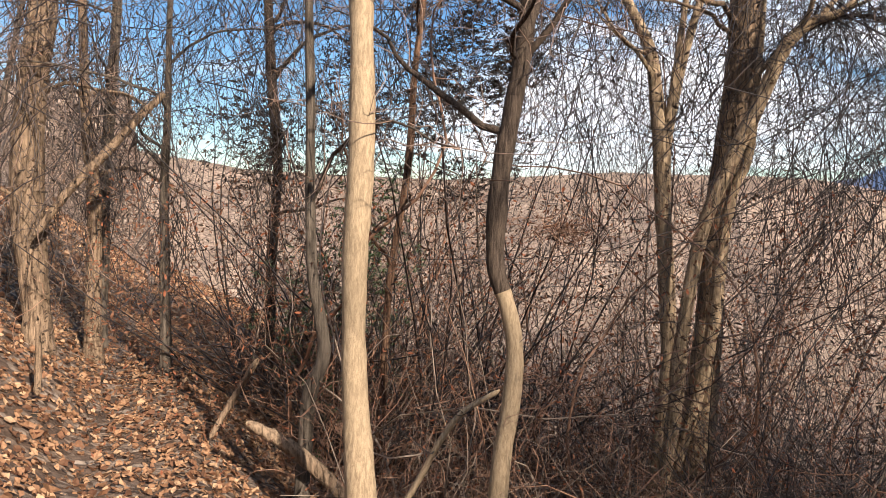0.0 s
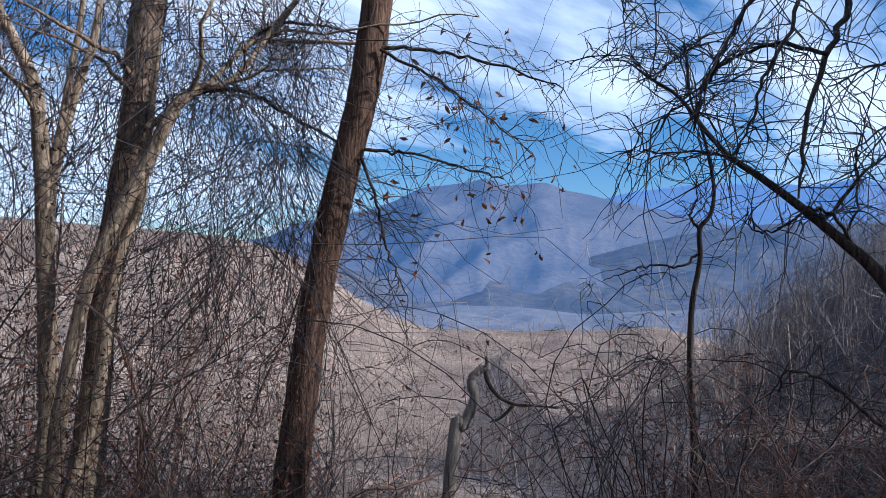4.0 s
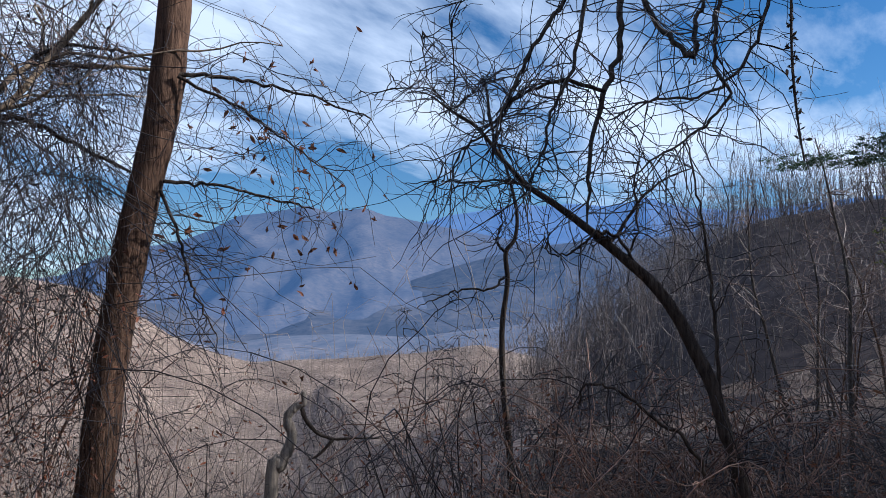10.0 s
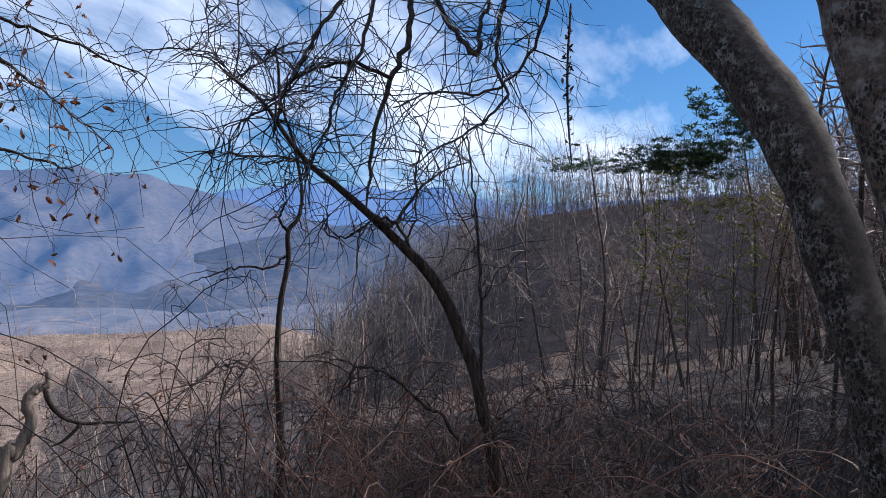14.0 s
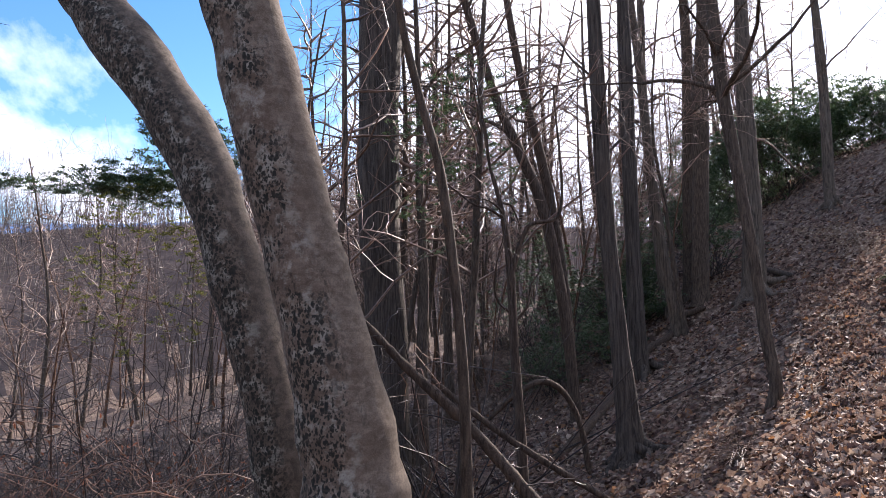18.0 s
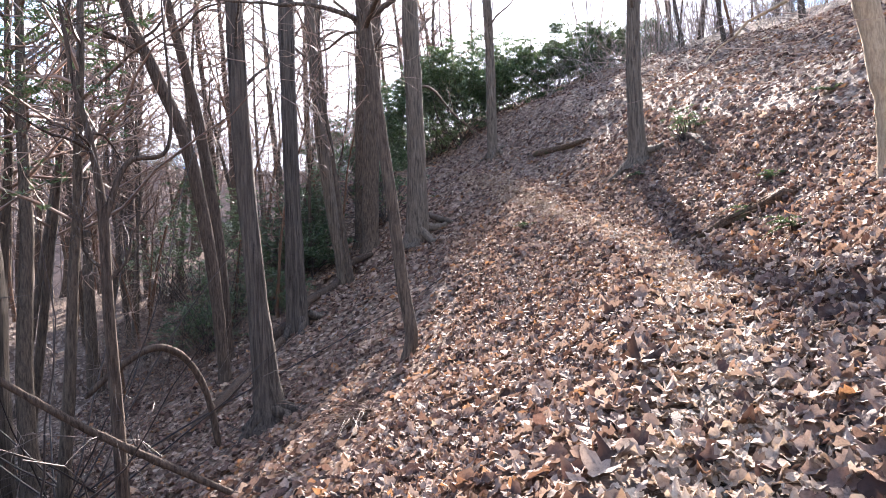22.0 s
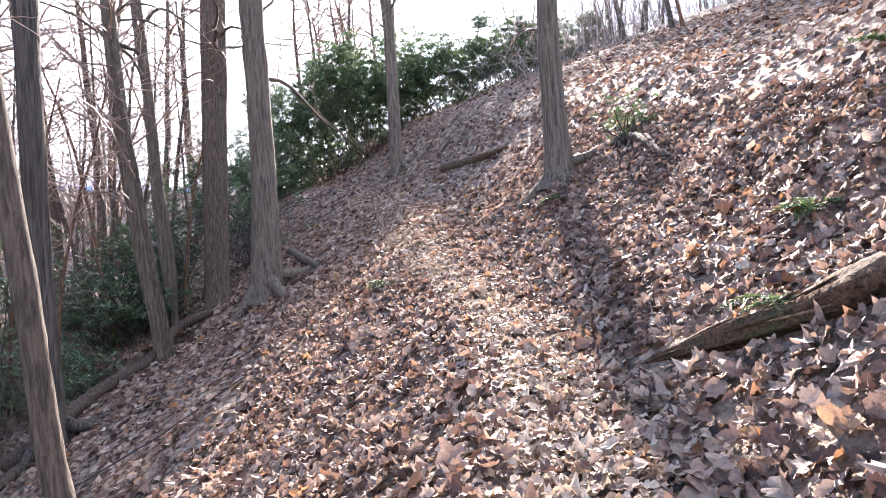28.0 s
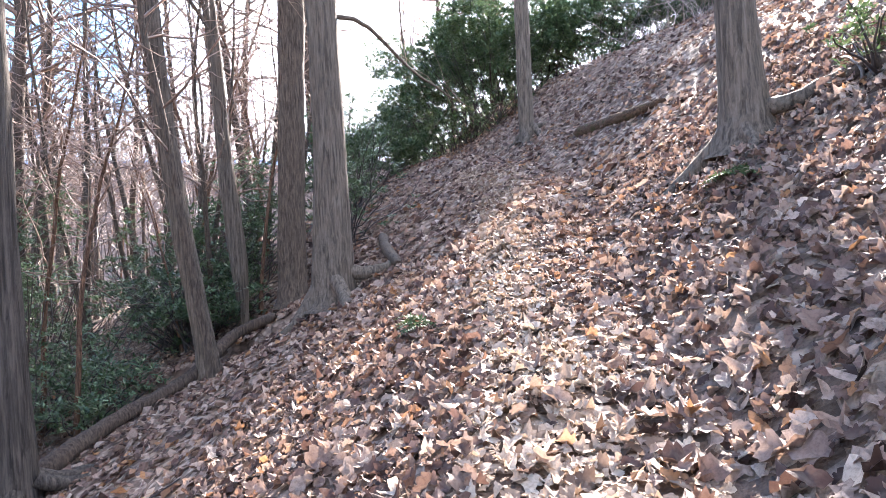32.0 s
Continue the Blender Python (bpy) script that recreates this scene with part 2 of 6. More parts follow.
DARK_LEAF = leaf_material("dark_vine_leaf", [(0.0, (0.022, 0.018, 0.014)), (0.6, (0.06, 0.042, 0.03)), (1.0, (0.15, 0.085, 0.05))], 0.2)
GREEN = leaf_material("evergreen_leaf", [(0.0, (0.04, 0.072, 0.03)), (0.6, (0.08, 0.125, 0.052)), (1.0, (0.14, 0.185, 0.08))], 0.22, 0.38, 0.5)
GREEN_YELLOW = leaf_material("yellow_green_leaf", [(0.0, (0.10, 0.11, 0.03)), (1.0, (0.30, 0.28, 0.06))], 0.4)
FERN = leaf_material("fern_leaf", [(0.0, (0.035, 0.06, 0.022)), (1.0, (0.10, 0.14, 0.055))], 0.3)


def soil():
    m, n = material("leaf_covered_ground")
    co = n.add("ShaderNodeTexCoord").outputs["Object"]
    cells = n.add("ShaderNodeTexVoronoi", {"Vector": co, "Scale": 9.0, "Randomness": 1.0})
    tone = n.add("ShaderNodeSeparateColor", {0: cells.outputs["Color"]}).outputs[0]
    c = n.ramp(tone, [(0.0, (0.06, 0.04, 0.028)), (0.4, (0.18, 0.12, 0.088)), (0.75, (0.30, 0.22, 0.165)), (1.0, (0.42, 0.33, 0.26))])
    c = n.mix(n.span(cells.outputs["Distance"], 0.25, 0.6, 0, 0.5), c, (0.06, 0.041, 0.031))
    c = n.mix(n.span(n.noise(co, 0.5, 4), 0.45, 0.7, 0, 0.4), c, (0.11, 0.07, 0.048))
    h = n.math("ADD", n.math("MULTIPLY", tone, 0.5), n.noise(co, 22.0, 5))
    return finish(m, n, c, 0.9, h, 0.9, 0.05, 0.15)


SOIL = soil()


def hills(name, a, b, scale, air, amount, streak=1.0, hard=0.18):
    """Far woods: bare crowns in two tones; haze of the air in front is painted on as a faint glow."""
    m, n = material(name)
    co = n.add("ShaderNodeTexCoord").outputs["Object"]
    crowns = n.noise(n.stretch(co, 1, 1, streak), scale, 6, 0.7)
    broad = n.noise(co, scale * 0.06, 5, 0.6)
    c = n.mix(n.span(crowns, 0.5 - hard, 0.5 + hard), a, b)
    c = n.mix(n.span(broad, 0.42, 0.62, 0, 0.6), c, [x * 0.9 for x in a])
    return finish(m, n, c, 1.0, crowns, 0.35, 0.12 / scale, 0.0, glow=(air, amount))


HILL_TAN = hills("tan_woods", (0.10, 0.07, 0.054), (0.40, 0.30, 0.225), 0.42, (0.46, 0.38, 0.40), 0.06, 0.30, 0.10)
# Woods of the shaded hillside, with that shade put into darker colours.
HILL_NEAR = hills("shaded_grey_woods", (0.021, 0.016, 0.0145), (0.098, 0.074, 0.063), 0.7, (0.34, 0.33, 0.40), 0.028, 0.3)
# Haze painted as a blue glow; the far range also has a blue base.
HILL_MAIN = hills("hazed_blue_mountain", (0.045, 0.045, 0.048), (0.125, 0.10, 0.08), 0.06, (0.16, 0.31, 0.62), 0.25)
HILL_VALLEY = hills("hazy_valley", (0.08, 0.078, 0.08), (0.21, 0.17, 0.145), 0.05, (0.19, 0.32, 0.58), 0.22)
HILL_SPUR = hills("hazed_dark_blue_spur", (0.035, 0.038, 0.045), (0.12, 0.10, 0.09), 0.03, (0.16, 0.29, 0.54), 0.19)
HILL_FAR = hills("far_hazed_blue_mountain", (0.07, 0.085, 0.12), (0.11, 0.12, 0.15), 0.012, (0.16, 0.34, 0.72), 0.36)

# ---- mesh helpers ----
rng = np.random.default_rng(7)


def link(name, verts, faces, mat, parent=None, label="", smooth=True):
    """One mesh object out of arrays of places and of equal-sided faces."""
    verts, faces = np.asarray(verts, np.float32), np.asarray(faces, np.int32)
    me = bpy.data.meshes.new(name)
    k = faces.shape[1]
    me.vertices.add(len(verts))
    me.vertices.foreach_set("co", verts.ravel())
    me.loops.add(faces.size)
    me.loops.foreach_set("vertex_index", faces.ravel())
    me.polygons.add(len(faces))
    me.polygons.foreach_set("loop_start", np.arange(0, faces.size, k, dtype=np.int32))
    me.polygons.foreach_set("use_smooth", np.full(len(faces), smooth))
    me.update(calc_edges=True)
    me.materials.append(mat)
    ob = new(name, me)
    if parent is not None:
        me.vertices.foreach_set("co", (verts - np.array(parent.location, np.float32)).ravel())
        me.update()
        ob.parent = parent
    if label:
        tagged(ob, label)
    return ob


def thing(name, label, category, group="", place=(0, 0, 0)):
    ob = new(name)
    ob.location = place
    ob.empty_display_size = 0.2
    return tagged(ob, label, category, group)


def unit(v):
    return v / np.maximum(np.linalg.norm(v, axis=-1, keepdims=True), 1e-9)


def tube_arrays(p, r, sides=4, lumps=0.0):
    """Vertices and quads of round stems: p (n, k, 3) places, r (n, k) radii."""
    n_, k = p.shape[:2]
    tan = np.empty_like(p)
    tan[:, 1:-1] = p[:, 2:] - p[:, :-2]
    tan[:, 0], tan[:, -1] = p[:, 1] - p[:, 0], p[:, -1] - p[:, -2]
    tan = unit(tan)
    ref = np.where(np.abs(tan[..., 2:3]) > 0.9, np.array([1.0, 0.02, 0]), np.array([0, 0, 1.0]))
    ref = np.broadcast_to(ref[:, :1].mean(axis=1, keepdims=True) * 0 + ref[:, :1], p.shape)
    a = unit(np.cross(tan, ref))
    b = np.cross(tan, a)
    ang = np.linspace(0, 2 * np.pi, sides, endpoint=False)
    rr = r[..., None] * (1 + (lumps * rng.normal(size=(n_, k, sides)) if lumps else 0))
    v = p[:, :, None] + (a[:, :, None] * np.cos(ang)[:, None] + b[:, :, None] * np.sin(ang)[:, None]) * rr[..., None]
    i = np.arange(n_ * k * sides).reshape(n_, k, sides)
    j = np.roll(i, -1, axis=2)
    f = np.stack([i[:, :-1], j[:, :-1], j[:, 1:], i[:, 1:]], -1).reshape(-1, 4)
    return v.reshape(-1, 3), f


def stems(name, p, r, mat, parent=None, sides=4, label="", lumps=0.0):
    v, f = tube_arrays(np.asarray(p, float), np.asarray(r, float), sides, lumps)
    return link(name, v, f, mat, parent, label)


def wander(start, way, length, k, jitter=0.25, pull=(0, 0, 0.0)):
    """Paths that stray: n starts and ways, k places each."""
    n_ = len(start)
    p = np.empty((n_, k, 3))
    p[:, 0], d = start, unit(np.asarray(way, float))
    step = (np.broadcast_to(length, (n_,)) / (k - 1))[:, None]
    for i in range(1, k):
        d = unit(d + rng.normal(size=(n_, 3)) * jitter + np.asarray(pull))
        p[:, i] = p[:, i - 1] + d * step
    return p


def taper(r0, r1, n_, k, power=1.0):
    s = np.linspace(0, 1, k) ** power
    return np.broadcast_to(r0, (n_,))[:, None] * (1 - s) + np.broadcast_to(r1, (n_,))[:, None] * s


def spline(pts, k):
    """k places on a smooth line through the given (x, y, z, r)."""
    q = np.asarray(pts, float)
    q = np.vstack([2 * q[0] - q[1], q, 2 * q[-1] - q[-2]])
    u = np.linspace(0, len(pts) - 1, k)
    i = np.minimum(u.astype(int), len(pts) - 2)
    s = (u - i)[:, None]
    a, b, c, d = q[i], q[i + 1], q[i + 2], q[i + 3]
    return 0.5 * (2 * b + (c - a) * s + (2 * a - 5 * b + 4 * c - d) * s ** 2 + (3 * b - a - 3 * c + d) * s ** 3)


def scatter(name, templates, place, turn, size, mat, parent=None, label="", smooth=False):
    """Many small leaves in one mesh: templates share a face list, turn is (n, 3, 3)."""
    shapes, faces = templates
    pick = rng.integers(0, len(shapes), len(place))
    v = np.einsum("nij,nkj->nki", turn, shapes[pick] * size[:, None, None]) + place[:, None]
    f = faces[None] + (np.arange(len(place)) * shapes.shape[1])[:, None, None]
    return link(name, v.reshape(-1, 3), f.reshape(-1, faces.shape[1]), mat, parent, label, smooth)


def turns(normal, spin):
    """Frames whose z is near normal, turned by spin."""
    z = unit(normal)
    x = unit(np.cross(np.array([0.3, 1.0, 0.12]), z))
    y = np.cross(z, x)
    c, s = np.cos(spin)[:, None], np.sin(spin)[:, None]
    return np.stack([x * c + y * s, y * c - x * s, z], -1)


def lobed(points):
    """Half an outline as (angle from the stalk, reach), mirrored to a whole leaf."""
    half = [(reach * math.sin(radians(ang)), -reach * math.cos(radians(ang))) for ang, reach in points]
    return half + [(-x, y) for x, y in half[-2:0:-1]]


def leaf_shapes(outline, curl, number=12):
    """Leaves as fans round the midrib, each cupped, folded and waved its own way."""
    o = np.asarray(outline, float)
    out = []
    for _ in range(number):
        q = np.vstack([[0, 0], o]) * rng.uniform(0.90, 1.08, (len(o) + 1, 1)) * [rng.uniform(0.8, 1.1), 1.0]
        a, ph = rng.uniform(0, 6.28), rng.uniform(0, 6.28)
        u, w, th = q[:, 0] * math.cos(a) + q[:, 1] * math.sin(a), np.hypot(*q.T), np.arctan2(q[:, 1], q[:, 0])
        z = curl * (rng.uniform(-0.8, 1.4) * u * u * 3.2 + rng.uniform(-0.4, 0.9) * np.abs(q[:, 0]) + rng.uniform(0.3, 0.9) * np.sin(3 * th + ph) * w * w * 1.6 + rng.normal(0, 0.22, len(q)) * w)
        z[0] = 0
        out.append(np.column_stack([q * (1 - 0.4 * np.abs(z)[:, None]), z]))
    m = len(o)
    i = np.arange(m)
    return np.array(out), np.column_stack([np.zeros(m, int), i + 1, (i + 1) % m + 1])


MAPLE = leaf_shapes(lobed([(0, 0.42), (34, 0.47), (56, 0.46), (68, 0.37), (84, 0.54), (101, 0.51), (116, 0.39), (134, 0.52), (152, 0.43), (180, 0.57)]), 0.46)
OAK = leaf_shapes(lobed([(0, 0.58), (22, 0.38), (44, 0.30), (60, 0.22), (82, 0.32), (106, 0.33), (122, 0.26), (140, 0.38), (160, 0.46), (180, 0.56)]), 0.50)
OVAL = leaf_shapes([(0, -.55), (.15, -.25), (.19, .05), (.12, .35), (0, .55), (-.12, .35), (-.19, .05), (-.15, -.25)], 0.5)
PLAIN = leaf_shapes([(0, -.5), (.40, -.2), (.34, .24), (0, .58), (-.40, .2), (-.36, -.24)], 0.46)
SPRAY = leaf_shapes([(0, -.55), (.19, .0), (0, .55), (-.19, .0)], 0.5)
BOTH = (np.concatenate([MAPLE[0], OAK[0]]), MAPLE[1])

# ---- the lie of the land ----
TRAIL = np.array([(-16, 40, -1.9), (-9, 24, -1.5), (-5.6, 14, -1.25), (-2.7, 6.4, -1.15), (-1.1, 2.6, -0.5), (0, 0, 0), (0.62, -1.0, 0.07), (1.1, -2.4, 0.18), (1.9, -4.2, 0.43), (2.9, -6.7, 0.79),
                  (3.7, -8.2, 0.99), (4.9, -10.3, 1.18), (6.0, -11.9, 1.45), (8.4, -14.6, 2.02), (10.4, -16.5, 2.5), (15.2, -21.5, 3.95), (20.8, -25.0, 5.15), (24.3, -26.6, 5.75), (28.5, -28.6, 6.1), (34, -31, 6.3), (44, -35, 6.6), (66, -42, 7.6)])


def on_trail(x, y):
    """For each place: metres to the trail's line (plus: uphill), and the line's height there."""
    best = np.full(x.shape, 1e9)
    off, high = np.zeros(x.shape), np.zeros(x.shape)
    for a, b in zip(TRAIL[:-1], TRAIL[1:]):
        d = b - a
        s = np.clip(((x - a[0]) * d[0] + (y - a[1]) * d[1]) / (d[0] ** 2 + d[1] ** 2), 0, 1)
        ex, ey = x - a[0] - s * d[0], y - a[1] - s * d[1]
        q = ex ** 2 + ey ** 2
        m = q < best
        side = np.sign(d[1] * ex - d[0] * ey)
        best = np.where(m, q, best)
        off = np.where(m, side * np.sqrt(q), off)
        high = np.where(m, a[2] + s * d[2], high)
    return off, high


def ripple(x, y, w, seed):
    g = np.random.default_rng(seed)
    out = np.zeros(np.shape(x))
    for _ in range(5):
        a, ph, k = g.uniform(0, 2 * np.pi), g.uniform(0, 6.28), g.uniform(0.7, 1.5) * 6.28 / w
        out = out + np.sin((x * np.cos(a) + y * np.sin(a)) * k + ph)
    return out / 5


def land(x, y):
    """Height of the ground."""
    x, y = np.asarray(x, float), np.asarray(y, float)
    n_, z = on_trail(x, y)
    u, d = np.maximum(n_ - 0.45, 0), np.maximum(-n_ - 0.5, 0)
    rise = 0.56 * np.minimum(u, 1.5) + 0.72 * np.clip(u - 1.5, 0, 2.2) + 0.46 * np.maximum(u - 3.7, 0)
    rise = 25.0 * (1 - np.exp(-rise / 25.0)) + 0.15 * np.minimum(rise, 2.5)
    drop = 0.52 * np.minimum(d, 5) + 0.40 * np.clip(d - 5, 0, 7) + 0.22 * np.clip(d - 12, 0, 140) + 0.05 * np.clip(d - 152, 0, 700)
    far, yaw = np.hypot(x, y), np.degrees(np.arctan2(-x, y))
    w = np.clip((far - 48) / 50, 0, 1)
    w = w * w * (3 - 2 * w) * np.interp(yaw, [-165, -150, -69, -57], [0, 1, 1, 0])
    up_ = np.clip((far - 30) / 125, 0, 1)
    crest = 155 * np.tan(np.radians(np.interp(yaw, [-160, -140, -122, -110, -95, -86, -81, -78, -75, -73, -70.5, -68, -64, -60, -56], [9, 7, 7.5, 8, 7.9, 7.3, 6.6, 5.4, 3.4, 1.8, -0.3, -2.4, -5.0, -7.4, -9.5])))
    spur = -9 + (crest + 9) * up_ * up_ * (3 - 2 * up_) - 0.08 * np.maximum(far - 160, 0)
    lump = np.minimum(np.abs(n_) / 1.5, 1.0)
    base = (z + rise - drop) * (1 - w) + spur * w
    return base + ripple(x, y, 2.2, 3) * 0.07 * (0.4 + lump) + ripple(x, y, 0.8, 4) * 0.035 + ripple(x, y, 9.0, 5) * 0.25 * lump * np.clip(np.abs(n_) / 6, 0, 1)


def ground_at(x, y):
    return float(land(np.array([x]), np.array([y]))[0])


def slope_normal(x, y, e=0.15):
    gx = (land(x + e, y) - land(x - e, y)) / (2 * e)
    gy = (land(x, y + e) - land(x, y - e)) / (2 * e)
    return unit(np.stack([-gx, -gy, np.ones_like(gx)], -1))


rings = np.concatenate([np.arange(0.0, 34, 0.28), 34 * (4600 / 34) ** np.linspace(0, 1, 70)])
segs = np.linspace(0, 2 * np.pi, 401)[:-1]
gx = 5 + rings[:, None] * np.cos(segs)
gy = -7 + rings[:, None] * np.sin(segs)
i = np.arange(gx.size).reshape(gx.shape)
j = np.roll(i, -1, axis=1)
ground = link("ground", np.stack([gx, gy, land(gx, gy)], -1).reshape(-1, 3), np.stack([i[:-1], i[1:], j[1:], j[:-1]], -1).reshape(-1, 4), SOIL)
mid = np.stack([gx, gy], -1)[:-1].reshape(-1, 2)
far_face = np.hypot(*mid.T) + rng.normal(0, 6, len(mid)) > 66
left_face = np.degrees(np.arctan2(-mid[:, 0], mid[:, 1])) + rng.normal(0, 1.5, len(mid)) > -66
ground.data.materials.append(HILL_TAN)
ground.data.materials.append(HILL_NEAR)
# Far ground: tan woods to the left, shade-darkened woods to the right.
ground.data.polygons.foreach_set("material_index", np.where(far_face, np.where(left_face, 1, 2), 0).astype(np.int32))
tagged(ground, "steep hillside of brown leaf mould with a narrow trodden trail", "ground", kind="structure")


def ridge(name, label, dist, crest, foot, mat, relief, deep=0.35, seed=1, steps=420, rows_=80):
    """A range of hills: crest as (yaw, degrees up); its face comes forward and down to the foot."""
    c = np.array(crest)
    yaw = np.linspace(c[0, 0], c[-1, 0], steps)
    el = np.interp(yaw, c[:, 0], c[:, 1])
    ker = np.hanning(7)
    el = np.convolve(np.pad(el, 3, mode="edge"), ker / ker.sum(), "valid")
    a = np.radians(yaw)[None]
    s = np.linspace(0, 1, rows_)[:, None]
    r = dist * (1 - deep * (1 - s)) * (1 + 0 * a)
    top = dist * np.tan(np.radians(el))[None]
    low = dist * (1 - deep) * np.tan(np.radians(foot))
    z = low + (top - low) * (s ** 0.9)
    g = np.random.default_rng(seed)
    spur = np.zeros_like(r)
    for o in range(4):
        f_ = 2.1 ** o * 10
        ph = g.uniform(0, 6.28, 3)
        bend = (2.6 * np.sin(s * 2.2 + ph[1]) + 0.8 * np.sin(s * 6 + a * f_ * 0.4 + ph[2])) * (1 + 0.25 * o) + 1.1 * np.sin(a * 11 + ph[2])
        spur += (0.9 - 0.9 * np.sqrt(np.sin(a * f_ * 1.5 + bend + ph[0]) ** 2 + 0.04)) / 3.0 ** o
    z = z + relief * (spur - 1.1) * np.sin(np.pi * np.clip(s, 0, 1)) ** 0.7 + relief * 0.12 * (spur - 1.1) * s
    z = z + g.normal(0, relief * 0.006, z.shape)
    back = np.stack([(-np.sin(a) * dist * 1.15)[0], (np.cos(a) * dist * 1.15)[0], (top * 0 + low)[0]], -1)
    v = np.concatenate([np.stack([-np.sin(a) * r, np.cos(a) * r, z], -1).reshape(-1, 3), back])
    q = np.arange((rows_ + 1) * steps).reshape(rows_ + 1, steps)
    return tagged(link(name, v, np.stack([q[:-1, :-1], q[:-1, 1:], q[1:, 1:], q[1:, :-1]], -1).reshape(-1, 4), mat), label, "mountain", kind="structure")


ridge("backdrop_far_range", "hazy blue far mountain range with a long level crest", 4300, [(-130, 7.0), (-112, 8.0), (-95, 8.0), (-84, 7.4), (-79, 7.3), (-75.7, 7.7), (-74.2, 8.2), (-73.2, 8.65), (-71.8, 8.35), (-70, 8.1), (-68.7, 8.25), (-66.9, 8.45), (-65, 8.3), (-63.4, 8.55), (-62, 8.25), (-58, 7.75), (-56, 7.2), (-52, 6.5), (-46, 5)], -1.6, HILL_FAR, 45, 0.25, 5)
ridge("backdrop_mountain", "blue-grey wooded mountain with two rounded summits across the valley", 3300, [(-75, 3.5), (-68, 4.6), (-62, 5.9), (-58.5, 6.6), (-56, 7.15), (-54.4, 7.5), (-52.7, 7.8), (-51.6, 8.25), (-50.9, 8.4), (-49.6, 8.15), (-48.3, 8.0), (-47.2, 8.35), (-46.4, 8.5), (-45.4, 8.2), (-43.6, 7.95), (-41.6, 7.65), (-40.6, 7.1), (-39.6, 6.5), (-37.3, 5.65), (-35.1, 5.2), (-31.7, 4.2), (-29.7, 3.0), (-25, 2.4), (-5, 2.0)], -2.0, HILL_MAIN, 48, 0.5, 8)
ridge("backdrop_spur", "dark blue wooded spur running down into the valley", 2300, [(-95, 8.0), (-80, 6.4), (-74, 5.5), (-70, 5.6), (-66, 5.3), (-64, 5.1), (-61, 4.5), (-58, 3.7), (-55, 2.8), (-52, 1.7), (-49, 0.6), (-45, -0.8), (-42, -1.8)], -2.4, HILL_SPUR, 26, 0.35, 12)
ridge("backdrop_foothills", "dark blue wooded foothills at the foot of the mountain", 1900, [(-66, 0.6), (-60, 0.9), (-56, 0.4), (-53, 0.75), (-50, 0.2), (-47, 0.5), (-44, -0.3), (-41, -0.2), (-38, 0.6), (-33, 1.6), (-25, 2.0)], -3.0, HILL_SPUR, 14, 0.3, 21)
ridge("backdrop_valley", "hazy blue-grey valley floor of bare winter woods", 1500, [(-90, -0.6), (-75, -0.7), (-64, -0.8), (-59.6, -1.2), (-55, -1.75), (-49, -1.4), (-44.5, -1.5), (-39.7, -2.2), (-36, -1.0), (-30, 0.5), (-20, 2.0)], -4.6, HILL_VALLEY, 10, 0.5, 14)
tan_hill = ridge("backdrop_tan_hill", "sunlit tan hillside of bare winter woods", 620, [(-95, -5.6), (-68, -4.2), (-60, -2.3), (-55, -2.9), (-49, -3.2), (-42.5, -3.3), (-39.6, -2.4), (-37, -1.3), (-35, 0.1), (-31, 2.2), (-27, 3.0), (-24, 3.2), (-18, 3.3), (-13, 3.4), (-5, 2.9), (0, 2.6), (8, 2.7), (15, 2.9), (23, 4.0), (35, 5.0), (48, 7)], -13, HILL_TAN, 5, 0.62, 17)

